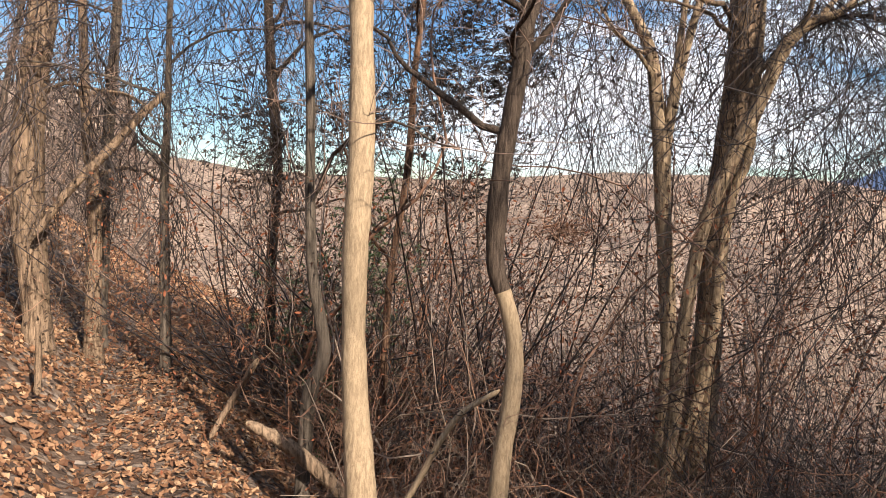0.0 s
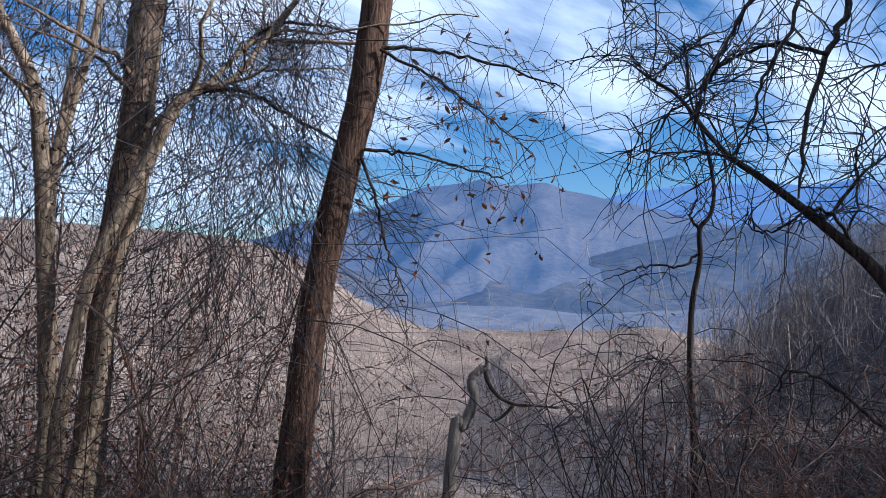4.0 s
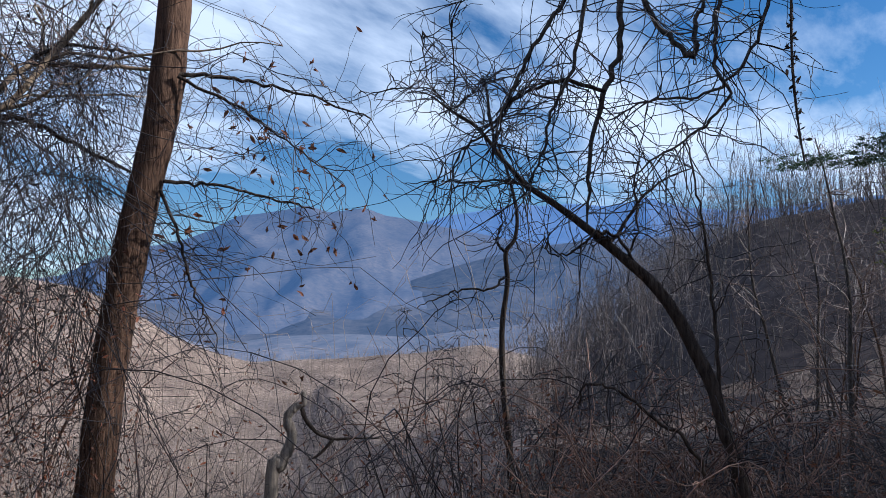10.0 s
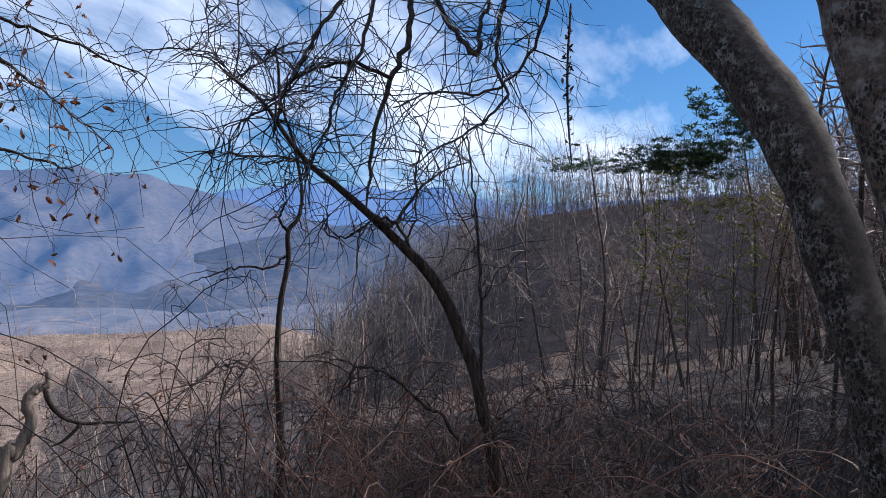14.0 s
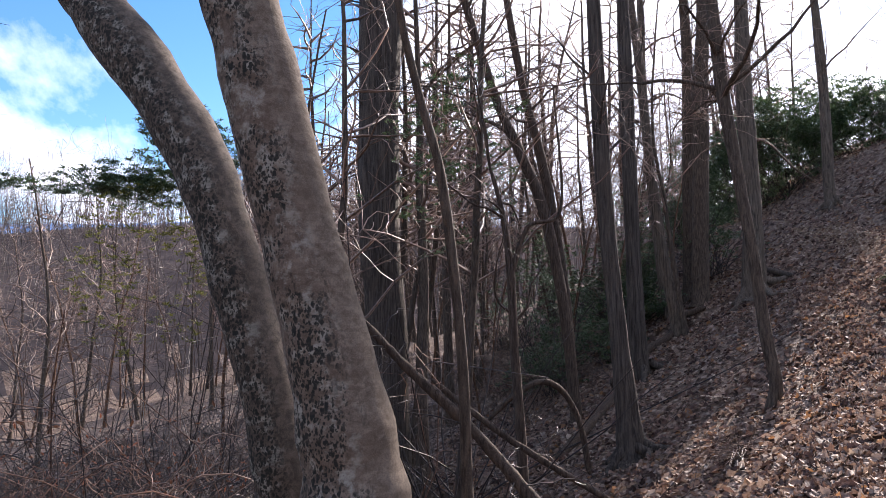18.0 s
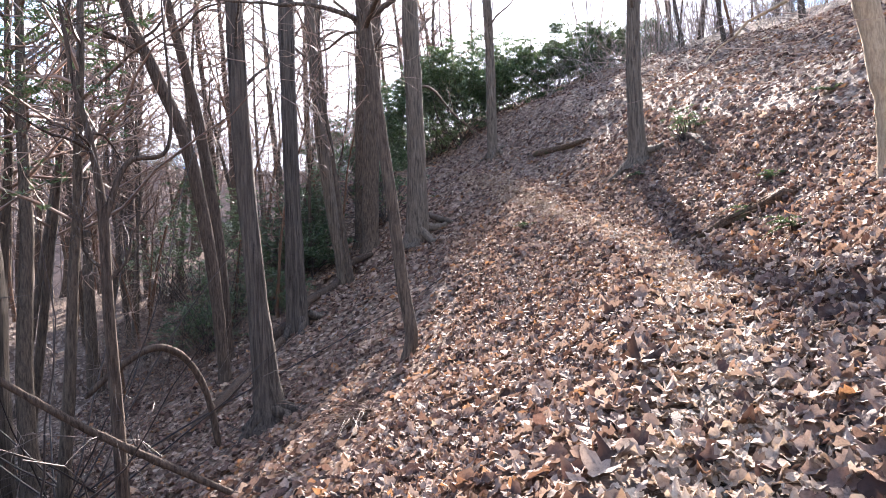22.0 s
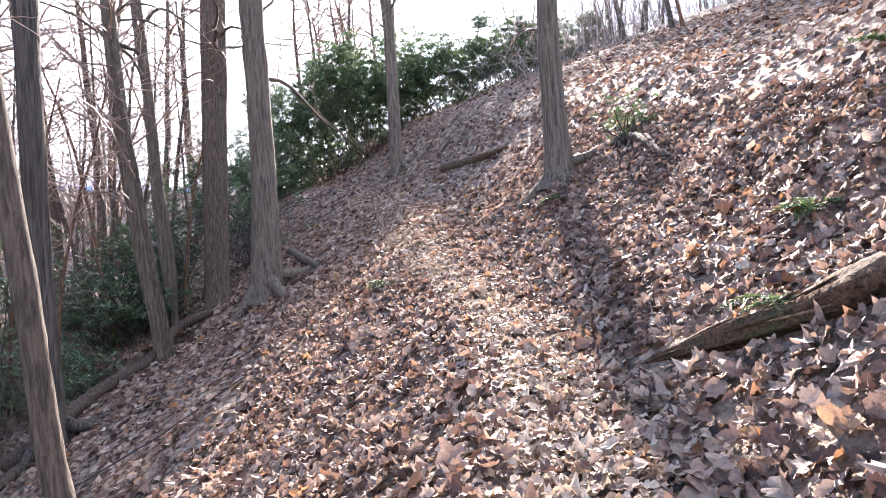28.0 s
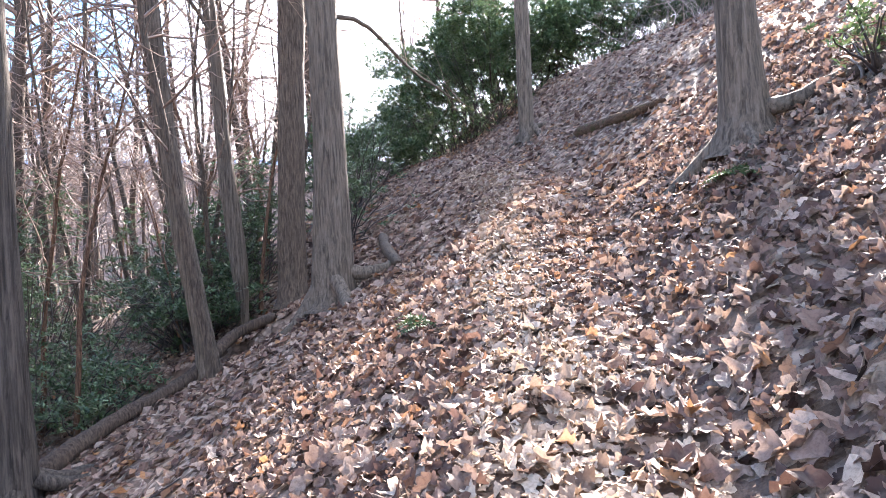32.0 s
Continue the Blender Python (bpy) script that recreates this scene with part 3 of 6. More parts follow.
# ---- main stems: x, y, z, radius ----
SHAPES = {
    "over_main": [(7.03, -0.13, 4.39, 0.14), (6.76, 0.45, 4.79, 0.10), (6.48, 1.03, 4.20, 0.06), (6.54, 0.68, 4.11, 0.05)],
    "over_main2": [(6.48, 1.03, 4.20, 0.07), (6.04, 1.75, 4.24, 0.05), (5.83, 1.91, 4.21, 0.03)],
    "pale": [(-0.58, 5.57, -0.95, 0.123), (-0.63, 5.56, -0.32, 0.107), (-0.66, 5.56, 0.30, 0.095), (-0.66, 5.56, 1.00, 0.097), (-0.63, 5.56, 1.60, 0.101), (-0.63, 5.56, 2.23, 0.096), (-0.65, 5.56, 2.86, 0.091)],
    "crooked": [(0.56, 6.48, -1.28, 0.092), (0.59, 6.47, -0.86, 0.087), (0.66, 6.47, -0.34, 0.081), (0.67, 6.47, 0.12, 0.076), (0.59, 6.47, 0.48, 0.073), (0.48, 6.48, 0.83, 0.080), (0.48, 6.48, 1.33, 0.090), (0.51, 6.48, 1.68, 0.087), (0.59, 6.47, 2.22, 0.084), (0.67, 6.47, 2.72, 0.079), (0.70, 6.46, 3.15, 0.069)],
    "forked": [(2.78, 8.98, -2.23, 0.149), (2.80, 8.97, -1.35, 0.120), (2.84, 8.96, -0.49, 0.098), (2.77, 8.98, 0.63, 0.098), (2.70, 9.01, 1.46, 0.097), (2.66, 9.01, 2.15, 0.111), (2.59, 9.04, 2.70, 0.090), (2.49, 9.07, 3.32, 0.076), (2.27, 9.12, 3.81, 0.063), (2.06, 9.17, 4.23, 0.049)],
    "forked_limb": [(2.68, 9.01, 2.12, 0.090), (2.76, 8.99, 2.56, 0.062), (2.86, 8.96, 3.17, 0.055), (2.96, 8.92, 3.64, 0.048), (3.05, 8.89, 4.17, 0.041)],
    "forked_limb2": [(2.71, 8.95, 2.46, 0.048), (2.77, 8.93, 3.03, 0.041), (2.84, 8.91, 3.77, 0.037), (2.88, 8.89, 4.30, 0.030)],
    "tall": [(3.37, 9.31, -2.35, 0.242), (3.39, 9.30, -1.29, 0.204), (3.44, 9.28, 0.04, 0.174), (3.47, 9.27, 1.05, 0.165), (3.58, 9.23, 2.12, 0.185), (3.67, 9.19, 3.10, 0.190), (3.70, 9.18, 4.00, 0.196)],
    "leaning": [(2.70, 8.58, -2.07, 0.088), (2.80, 8.55, -1.09, 0.087), (2.85, 8.54, -0.14, 0.083), (3.00, 8.48, 1.07, 0.079), (3.26, 8.39, 1.92, 0.084), (3.51, 8.29, 2.55, 0.079), (3.74, 8.18, 3.20, 0.075), (3.98, 8.07, 3.46, 0.055), (4.29, 7.91, 3.60, 0.036)],
    "leaning2": [(2.90, 8.73, -1.76, 0.069), (3.11, 8.66, -0.83, 0.075), (3.24, 8.61, -0.00, 0.081), (3.30, 8.59, 1.01, 0.073), (3.40, 8.55, 1.67, 0.059), (3.54, 8.49, 2.19, 0.052)],
    "east": [(4.90, 7.16, -1.26, 0.207), (4.94, 7.13, -0.34, 0.188), (5.01, 7.09, 0.63, 0.181), (5.10, 7.03, 1.48, 0.178), (5.24, 6.92, 2.53, 0.181), (5.39, 6.81, 3.50, 0.187), (5.47, 6.75, 4.47, 0.187)],
    "slim": [(-1.31, 6.98, -1.53, 0.077), (-1.28, 6.98, -0.96, 0.071), (-1.25, 6.99, -0.52, 0.071), (-1.12, 7.01, -0.13, 0.063), (-1.16, 7.00, 0.25, 0.060), (-1.24, 6.99, 0.69, 0.052), (-1.27, 6.99, 1.39, 0.049), (-1.28, 6.98, 2.30, 0.046), (-1.31, 6.98, 3.25, 0.040)],
    "back1": [(-2.74, 11.68, -0.47, 0.091), (-2.72, 11.69, 0.72, 0.081), (-2.65, 11.70, 1.89, 0.077), (-2.75, 11.68, 3.14, 0.081), (-2.83, 11.66, 4.54, 0.071)],
    "vined": [(-5.36, 9.60, 0.07, 0.172), (-5.44, 9.56, 1.48, 0.207), (-5.39, 9.59, 2.73, 0.191), (-5.26, 9.66, 3.91, 0.177)],
    "back2": [(-5.18, 10.83, -0.40, 0.126), (-5.17, 10.83, 1.36, 0.100), (-5.27, 10.78, 2.60, 0.079), (-5.31, 10.76, 4.22, 0.061)],
    "back3": [(-5.50, 11.78, -0.37, 0.092), (-5.44, 11.81, 1.83, 0.086), (-5.35, 11.85, 3.46, 0.082), (-5.29, 11.87, 4.54, 0.072)],
    "back4": [(-3.89, 10.29, -0.88, 0.080), (-3.91, 10.28, 0.59, 0.068), (-3.92, 10.28, 1.54, 0.059), (-3.88, 10.29, 2.57, 0.051), (-3.87, 10.30, 3.66, 0.039)],
    "back5": [(-0.71, 8.47, -1.76, 0.057), (-0.65, 8.48, -0.82, 0.050), (-0.60, 8.48, 0.45, 0.043), (-0.42, 8.49, 1.77, 0.043), (-0.36, 8.49, 2.93, 0.036), (-0.28, 8.50, 3.71, 0.032)],
    "slope_limb": [(-5.13, 9.16, 0.84, 0.043), (-4.79, 9.34, 1.42, 0.054), (-4.38, 9.54, 1.96, 0.059), (-4.01, 9.70, 2.45, 0.052), (-3.74, 9.81, 2.77, 0.041)],
    "sapling": [(8.8, 4.32, -0.85, 0.05), (8.78, 4.35, -0.14, 0.046), (8.76, 4.39, 0.43, 0.042), (8.76, 4.39, 1.14, 0.038), (8.8, 4.32, 1.73, 0.034), (8.79, 4.33, 2.11, 0.031), (8.85, 4.22, 2.31, 0.027), (8.86, 4.2, 2.68, 0.023), (8.8, 4.32, 3.29, 0.019), (8.73, 4.44, 3.67, 0.015)],
    "arched": [(6.77, 1.17, -0.1, 0.062), (6.75, 1.27, 0.35, 0.06), (6.73, 1.35, 0.72, 0.058), (6.7, 1.47, 1.0, 0.056), (6.67, 1.59, 1.28, 0.054), (6.62, 1.76, 1.55, 0.05), (6.55, 1.98, 1.78, 0.044), (6.45, 2.25, 2.04, 0.036), (6.34, 2.52, 2.28, 0.03), (6.24, 2.74, 2.46, 0.025), (6.15, 2.92, 2.68, 0.021), (6.03, 3.13, 3.0, 0.016), (5.9, 3.35, 3.18, 0.011), (5.8, 3.5, 3.32, 0.007), (5.73, 3.61, 3.34, 0.004)],
    "snag": [(5.81, 5.49, -0.46, 0.07), (5.88, 5.43, -0.19, 0.062), (5.96, 5.35, 0.08, 0.055), (5.93, 5.38, 0.3, 0.048), (6.0, 5.31, 0.41, 0.04), (6.04, 5.26, 0.44, 0.033), (6.04, 5.27, 0.56, 0.025)],
    "snag_arm": [(5.96, 5.21, 0.4, 0.026), (5.98, 5.18, 0.29, 0.023), (6.06, 5.1, 0.15, 0.02), (6.17, 4.97, 0.08, 0.016), (6.3, 4.82, 0.08, 0.013), (6.46, 4.62, 0.07, 0.01)],
    "over_b": [(6.00, 1.74, 4.19, 0.034), (5.99, 1.76, 3.78, 0.031), (5.98, 1.78, 3.42, 0.029), (5.94, 1.90, 3.11, 0.027), (5.91, 1.98, 2.80, 0.022), (5.89, 2.04, 2.40, 0.018), (5.88, 2.06, 2.04, 0.009)],
    "over_c": [(6.09, 1.77, 4.24, 0.030), (6.14, 1.60, 3.79, 0.027), (6.20, 1.40, 3.49, 0.026), (6.23, 1.26, 3.35, 0.028), (6.24, 1.24, 3.60, 0.022), (6.25, 1.18, 3.81, 0.017)],
    "over_d": [(5.84, 1.89, 4.17, 0.027), (5.73, 2.18, 3.80, 0.022), (5.64, 2.36, 3.49, 0.020), (5.57, 2.51, 3.18, 0.018), (5.51, 2.63, 2.91, 0.014), (5.48, 2.69, 2.55, 0.007)],
    "over_e": [(5.85, 1.86, 3.07, 0.020), (5.72, 2.19, 3.18, 0.018), (5.57, 2.51, 3.07, 0.014), (5.49, 2.67, 2.84, 0.011), (5.35, 2.90, 2.65, 0.007)],
    "over_f": [(6.39, 1.01, 4.13, 0.022), (6.37, 1.10, 3.65, 0.020), (6.36, 1.12, 3.25, 0.018), (6.38, 1.03, 3.02, 0.015), (6.35, 1.21, 2.82, 0.013), (6.29, 1.45, 2.66, 0.011), (6.18, 1.82, 2.42, 0.007)],
    "over_g": [(5.65, 1.82, 4.08, 0.024), (5.61, 1.94, 3.61, 0.021), (5.57, 2.02, 3.18, 0.017), (5.51, 2.18, 2.88, 0.015), (5.47, 2.26, 2.54, 0.011), (5.41, 2.39, 2.19, 0.006)],
    "over_h": [(6.54, 0.68, 4.10, 0.019), (6.52, 0.82, 3.55, 0.017), (6.49, 1.02, 3.22, 0.015), (6.43, 1.30, 3.08, 0.013), (6.33, 1.67, 3.08, 0.011), (6.23, 1.99, 2.94, 0.007)],
    "e1": [(5.45, 6.61, 4.01, 0.032), (5.81, 6.32, 4.03, 0.026), (6.19, 5.98, 3.96, 0.020), (6.60, 5.56, 3.83, 0.016), (6.98, 5.11, 3.61, 0.010)],
    "e2": [(5.35, 6.69, 2.81, 0.028), (5.78, 6.35, 2.79, 0.019), (6.20, 5.97, 2.66, 0.016), (6.56, 5.60, 2.54, 0.010)],
    "e3": [(5.39, 6.53, 3.96, 0.025), (5.85, 6.16, 3.69, 0.019), (6.13, 5.91, 3.45, 0.013), (6.49, 5.54, 3.08, 0.010), (6.70, 5.30, 2.82, 0.006)],
    "e4": [(5.33, 6.71, 2.71, 0.025), (5.50, 6.57, 2.15, 0.019), (5.60, 6.49, 1.65, 0.016), (5.80, 6.33, 1.15, 0.009)],
    "l1": [(3.50, 8.35, 2.93, 0.044), (3.96, 8.17, 3.41, 0.040), (4.20, 8.06, 3.70, 0.037), (4.54, 7.89, 4.11, 0.038), (5.06, 7.60, 4.18, 0.033), (5.58, 7.26, 4.23, 0.024)],
    "l2": [(3.92, 8.19, 3.38, 0.033), (4.36, 7.99, 3.52, 0.031), (4.76, 7.77, 3.36, 0.029), (5.44, 7.36, 2.99, 0.020)],
    "l3": [(4.49, 7.92, 4.12, 0.025), (4.79, 7.76, 4.37, 0.023), (5.26, 7.48, 4.41, 0.020), (5.73, 7.15, 4.31, 0.010)],
    "leafvine": [(10.33, 0.99, 5.39, 0.017), (10.32, 1.02, 4.69, 0.017), (10.32, 1.02, 4.13, 0.017), (10.33, 0.99, 3.57, 0.014), (10.33, 0.95, 3.15, 0.010)],
    "pbranch": [(-0.38, 5.99, -1.34, 0.028), (-0.17, 6.00, -1.00, 0.028), (0.03, 6.00, -0.61, 0.026), (0.21, 6.00, -0.37, 0.026), (0.51, 5.98, -0.17, 0.019)],
    "flog": [(-1.75, 6.57, -0.67, 0.041), (-1.43, 6.65, -0.87, 0.063), (-1.12, 6.71, -1.14, 0.069), (-0.83, 6.75, -1.44, 0.069)],
    "pstick": [(-2.41, 7.63, -1.17, 0.030), (-2.20, 7.69, -0.78, 0.036), (-1.94, 7.76, -0.33, 0.033)],
    "lstump": [(-4.13, 7.43, -0.70, 0.038), (-4.12, 7.44, -0.29, 0.035), (-4.13, 7.43, 0.07, 0.020)],
    "twin": [(4.63, -1.81, 0.21, 0.318), (4.65, -1.76, 0.70, 0.281), (4.68, -1.65, 1.26, 0.245), (4.73, -1.51, 1.84, 0.231), (4.76, -1.36, 2.46, 0.226), (4.79, -1.24, 2.99, 0.223), (4.81, -1.13, 3.39, 0.223), (4.83, -1.06, 3.72, 0.211)],
    "twin2": [(5.77, -1.68, -0.11, 0.178), (5.78, -1.61, 0.35, 0.180), (5.81, -1.50, 0.98, 0.187), (5.94, -1.36, 1.59, 0.198), (6.07, -1.21, 2.20, 0.207), (6.29, -1.04, 2.74, 0.224), (6.63, -0.69, 3.43, 0.238), (6.94, -0.37, 3.95, 0.236), (7.13, -0.08, 4.54, 0.213)],
    "tulip": [(17.04, -6.31, 1.64, 0.472), (17.08, -6.19, 3.27, 0.477), (17.08, -6.20, 6.34, 0.492), (17.06, -6.25, 9.52, 0.509)],
    "prop": [(4.67, -2.50, 0.42, 0.038), (4.67, -2.49, 1.09, 0.035), (4.69, -2.45, 1.72, 0.032), (4.72, -2.38, 2.37, 0.031), (4.78, -2.26, 2.90, 0.027), (4.82, -2.15, 3.51, 0.026)],
    "N": [(12.03, -9.42, -1.07, 0.302), (12.06, -9.38, -0.34, 0.224), (12.12, -9.29, 1.22, 0.175), (12.19, -9.17, 3.57, 0.156), (12.22, -9.13, 6.11, 0.156)],
    "O": [(16.21, -13.07, -0.55, 0.322), (16.25, -13.01, 0.51, 0.266), (16.25, -13.01, 3.04, 0.197), (16.25, -13.01, 5.86, 0.197), (16.24, -13.02, 8.12, 0.197)],
    "thin": [(9.67, -10.51, -0.04, 0.109), (9.62, -10.56, 0.32, 0.109), (9.70, -10.48, 1.14, 0.100), (9.77, -10.39, 2.42, 0.100), (9.87, -10.28, 3.71, 0.100), (9.97, -10.17, 5.00, 0.110), (10.01, -10.13, 5.73, 0.110)],
    "Q": [(16.72, -17.77, 2.14, 0.390), (16.70, -17.80, 3.05, 0.317), (16.68, -17.83, 4.77, 0.269), (16.68, -17.83, 6.63, 0.258), (16.70, -17.81, 8.50, 0.259)],
    "Q2": [(19.63, -18.49, 3.40, 0.281), (19.56, -18.59, 5.53, 0.269), (19.49, -18.70, 7.81, 0.270), (19.45, -18.76, 9.55, 0.271)],
    "R": [(20.72, -26.45, 5.78, 0.272), (20.75, -26.43, 6.66, 0.214), (20.71, -26.46, 9.21, 0.204), (20.72, -26.45, 11.77, 0.195)],
    "S": [(9.70, -18.43, 3.87, 0.255), (9.71, -18.42, 4.33, 0.210), (9.72, -18.41, 5.26, 0.183), (9.70, -18.42, 6.37, 0.174)],
    "Tt": [(2.83, -10.82, 2.75, 0.132), (2.88, -10.81, 3.15, 0.126), (2.98, -10.79, 3.84, 0.121), (3.11, -10.76, 4.48, 0.115)],
    "U": [(20.63, -17.80, 1.44, 0.085), (20.67, -17.74, 2.93, 0.184), (20.74, -17.61, 4.93, 0.156), (20.78, -17.54, 7.21, 0.142), (20.85, -17.41, 9.64, 0.142)],
    "V1": [(15.99, -10.59, 1.82, 0.138), (16.19, -10.23, 4.20, 0.137), (16.47, -9.65, 5.92, 0.135), (16.67, -9.23, 7.12, 0.110)],
    "V2": [(17.65, -11.72, 2.27, 0.141), (17.80, -11.45, 4.81, 0.140), (17.96, -11.15, 6.62, 0.126), (18.11, -10.85, 8.14, 0.111)],
    "V3": [(18.29, -16.12, 1.43, 0.185), (18.50, -15.86, 3.81, 0.169), (18.63, -15.68, 6.51, 0.152), (18.72, -15.57, 9.39, 0.143)],
    "W1": [(20.95, -19.19, 2.79, 0.240), (20.87, -19.28, 5.80, 0.221), (20.74, -19.43, 10.84, 0.201)],
    "fork_sap": [(10.72, -6.34, -1.49, 0.088), (10.74, -6.30, -0.10, 0.080), (10.76, -6.25, 1.08, 0.073), (10.77, -6.23, 2.21, 0.066), (10.81, -6.12, 3.20, 0.044), (10.87, -5.96, 3.92, 0.025)],
    "fork_sap2": [(10.77, -6.22, 2.10, 0.051), (10.65, -6.51, 2.91, 0.037), (10.43, -7.00, 3.22, 0.026)],
    "arch": [(11.90, -6.34, -0.26, 0.040), (11.75, -6.72, 0.10, 0.049), (11.66, -7.19, 0.35, 0.054), (11.69, -7.59, 0.26, 0.056), (11.75, -7.93, -0.07, 0.053), (11.83, -8.19, -0.60, 0.054), (11.95, -8.40, -1.38, 0.055)],
    "stick": [(9.86, -4.45, 0.64, 0.035), (9.71, -5.02, 0.16, 0.042), (9.54, -5.52, -0.24, 0.047), (9.25, -6.21, -0.72, 0.045), (8.82, -7.02, -1.26, 0.040)],
    "deadfall": [(18.46, -17.51, 1.76, 0.087), (18.97, -16.88, 1.42, 0.109), (18.21, -15.79, 0.90, 0.110), (17.83, -14.58, 0.51, 0.119), (17.04, -13.60, 0.24, 0.140), (16.63, -12.98, -0.05, 0.146), (16.64, -12.42, -0.30, 0.156)],
    "rightlog": [(5.78, -12.51, 1.60, 0.018), (5.52, -12.44, 1.67, 0.045), (5.10, -12.24, 1.79, 0.081), (4.74, -12.10, 1.90, 0.094), (4.48, -12.10, 2.01, 0.115), (4.15, -12.13, 2.16, 0.129)],
    "uplog": [(11.64, -23.77, 6.40, 0.066), (12.88, -27.83, 7.63, 0.098), (12.94, -30.22, 8.55, 0.094), (12.67, -31.38, 8.97, 0.060)],
    "leanstick": [(5.53, -2.11, 1.43, 0.026), (5.24, -2.34, 1.10, 0.032), (4.90, -2.63, 0.73, 0.038), (4.51, -2.93, 0.25, 0.041)],
    "pile": [(8.25, -8.32, -0.49, 0.036), (8.51, -7.80, -0.73, 0.035)],
    "rootlog": [(17.17, -24.44, 5.23, 0.115), (15.40, -23.74, 5.19, 0.121), (14.14, -23.54, 5.32, 0.058)],
    "Rlog": [(23.55, -26.39, 5.64, 0.145), (46.32, -49.55, 0.38, 0.321), (44.49, -51.09, 0.89, 0.276)],
    "Qlog": [(19.11, -20.35, 3.13, 0.104), (17.39, -19.31, 2.84, 0.107), (16.08, -18.65, 2.60, 0.087)],
    "smalllog": [(9.67, -17.11, 2.85, 0.049), (9.39, -17.17, 2.98, 0.045), (9.15, -17.27, 3.08, 0.036)],
    "stub": [(8.83, -18.61, 4.04, 0.062), (8.51, -18.54, 4.09, 0.086), (7.94, -17.85, 3.89, 0.087), (7.30, -16.91, 3.48, 0.056)],
    "arched_hook": [(6.58, 1.9, 1.73, 0.018), (6.49, 2.05, 1.98, 0.016), (6.41, 2.18, 2.02, 0.014), (6.33, 2.28, 1.92, 0.012), (6.24, 2.43, 1.84, 0.01), (6.16, 2.52, 1.85, 0.008), (6.11, 2.54, 2.03, 0.006)],
    "arched_b": [(6.27, 2.67, 2.41, 0.01), (6.1, 2.84, 2.48, 0.008), (5.89, 3.07, 2.44, 0.007), (5.7, 3.24, 2.49, 0.005), (5.52, 3.38, 2.45, 0.003)],
    "arched_d": [(6.55, 1.98, 1.78, 0.014), (6.63, 1.9, 2.03, 0.011), (6.68, 1.92, 2.49, 0.009), (6.74, 1.88, 2.75, 0.007), (6.76, 2.0, 3.04, 0.004)],
    "arched_low": [(6.43, 1.34, 0.0, 0.022), (6.38, 1.51, 0.34, 0.02), (6.32, 1.74, 0.49, 0.017), (6.25, 1.92, 0.67, 0.015), (6.18, 2.13, 0.75, 0.013), (6.13, 2.24, 0.72, 0.01), (6.12, 2.28, 0.56, 0.008)],
    "arched_stem": [(6.74, 1.3, 0.67, 0.022), (6.79, 1.31, 1.1, 0.019), (6.84, 1.35, 1.58, 0.017), (6.88, 1.39, 1.96, 0.014), (6.92, 1.44, 2.32, 0.011), (6.95, 1.51, 2.75, 0.009), (6.99, 1.55, 3.02, 0.006)],
    "sapling_arm": [(8.78, 4.35, 1.8, 0.022), (8.63, 4.47, 1.65, 0.018), (8.36, 4.78, 1.64, 0.014), (8.16, 4.95, 1.55, 0.01), (7.94, 5.15, 1.41, 0.006)],
    "sapling_fork": [(8.79, 4.33, 2.11, 0.026), (8.74, 4.43, 2.26, 0.021), (8.77, 4.37, 2.54, 0.015), (8.76, 4.39, 2.84, 0.01)],
    "snag_arm2": [(6.17, 4.97, 0.08, 0.02), (6.08, 5.08, -0.07, 0.014), (6.0, 5.16, -0.12, 0.008)],
    "sidelog": [(14.16, -9.08, -1.54, 0.09), (14.58, -10.09, -1.08, 0.11), (15.82, -11.88, -0.53, 0.11), (16.51, -13.48, 0.1, 0.08)],
}
FERNS = [(4.80, -12.33), (4.91, -13.56), (4.69, -15.73), (3.58, -10.32), (9.17, -17.46), (10.67, -15.32), (-1.79, 9.2)]

# ---- trees with a shape of their own ----


def whole_stem(pts, rise, flare=1.35, lean=0.5):
    """Carry a stem down into the ground and up to its tapered top."""
    q = [tuple(p) for p in pts]
    a, b = np.array(q[0]), np.array(q[1])
    z = ground_at(a[0], a[1])
    if a[2] > z - 0.05:
        step = (a - b)[:2] / max(abs(a[2] - b[2]), 0.2) * min(a[2] - z + 0.15, 3.0) * 0.4
        gx_, gy_ = a[0] + step[0], a[1] + step[1]
        zz = ground_at(gx_, gy_)
        if a[2] - zz > 0.6:
            q.insert(0, (gx_, gy_, zz + 0.35, a[3] * 1.06))
        q.insert(0, (gx_, gy_, zz - 0.12, a[3] * flare))
    if rise > 0:
        a, b = np.array(q[-1]), np.array(q[-2])
        d = unit((a - b)[:3] * lean + np.array([0, 0, 1 - lean]) * np.linalg.norm((a - b)[:3]))
        for s in (0.33, 0.66, 1.0):
            c = a[:3] + d * rise * s + rng.normal(0, 0.03 * rise * s, 3)
            q.append((*c, a[3] * (1 - s) ** 0.8 + 0.012))
    return q


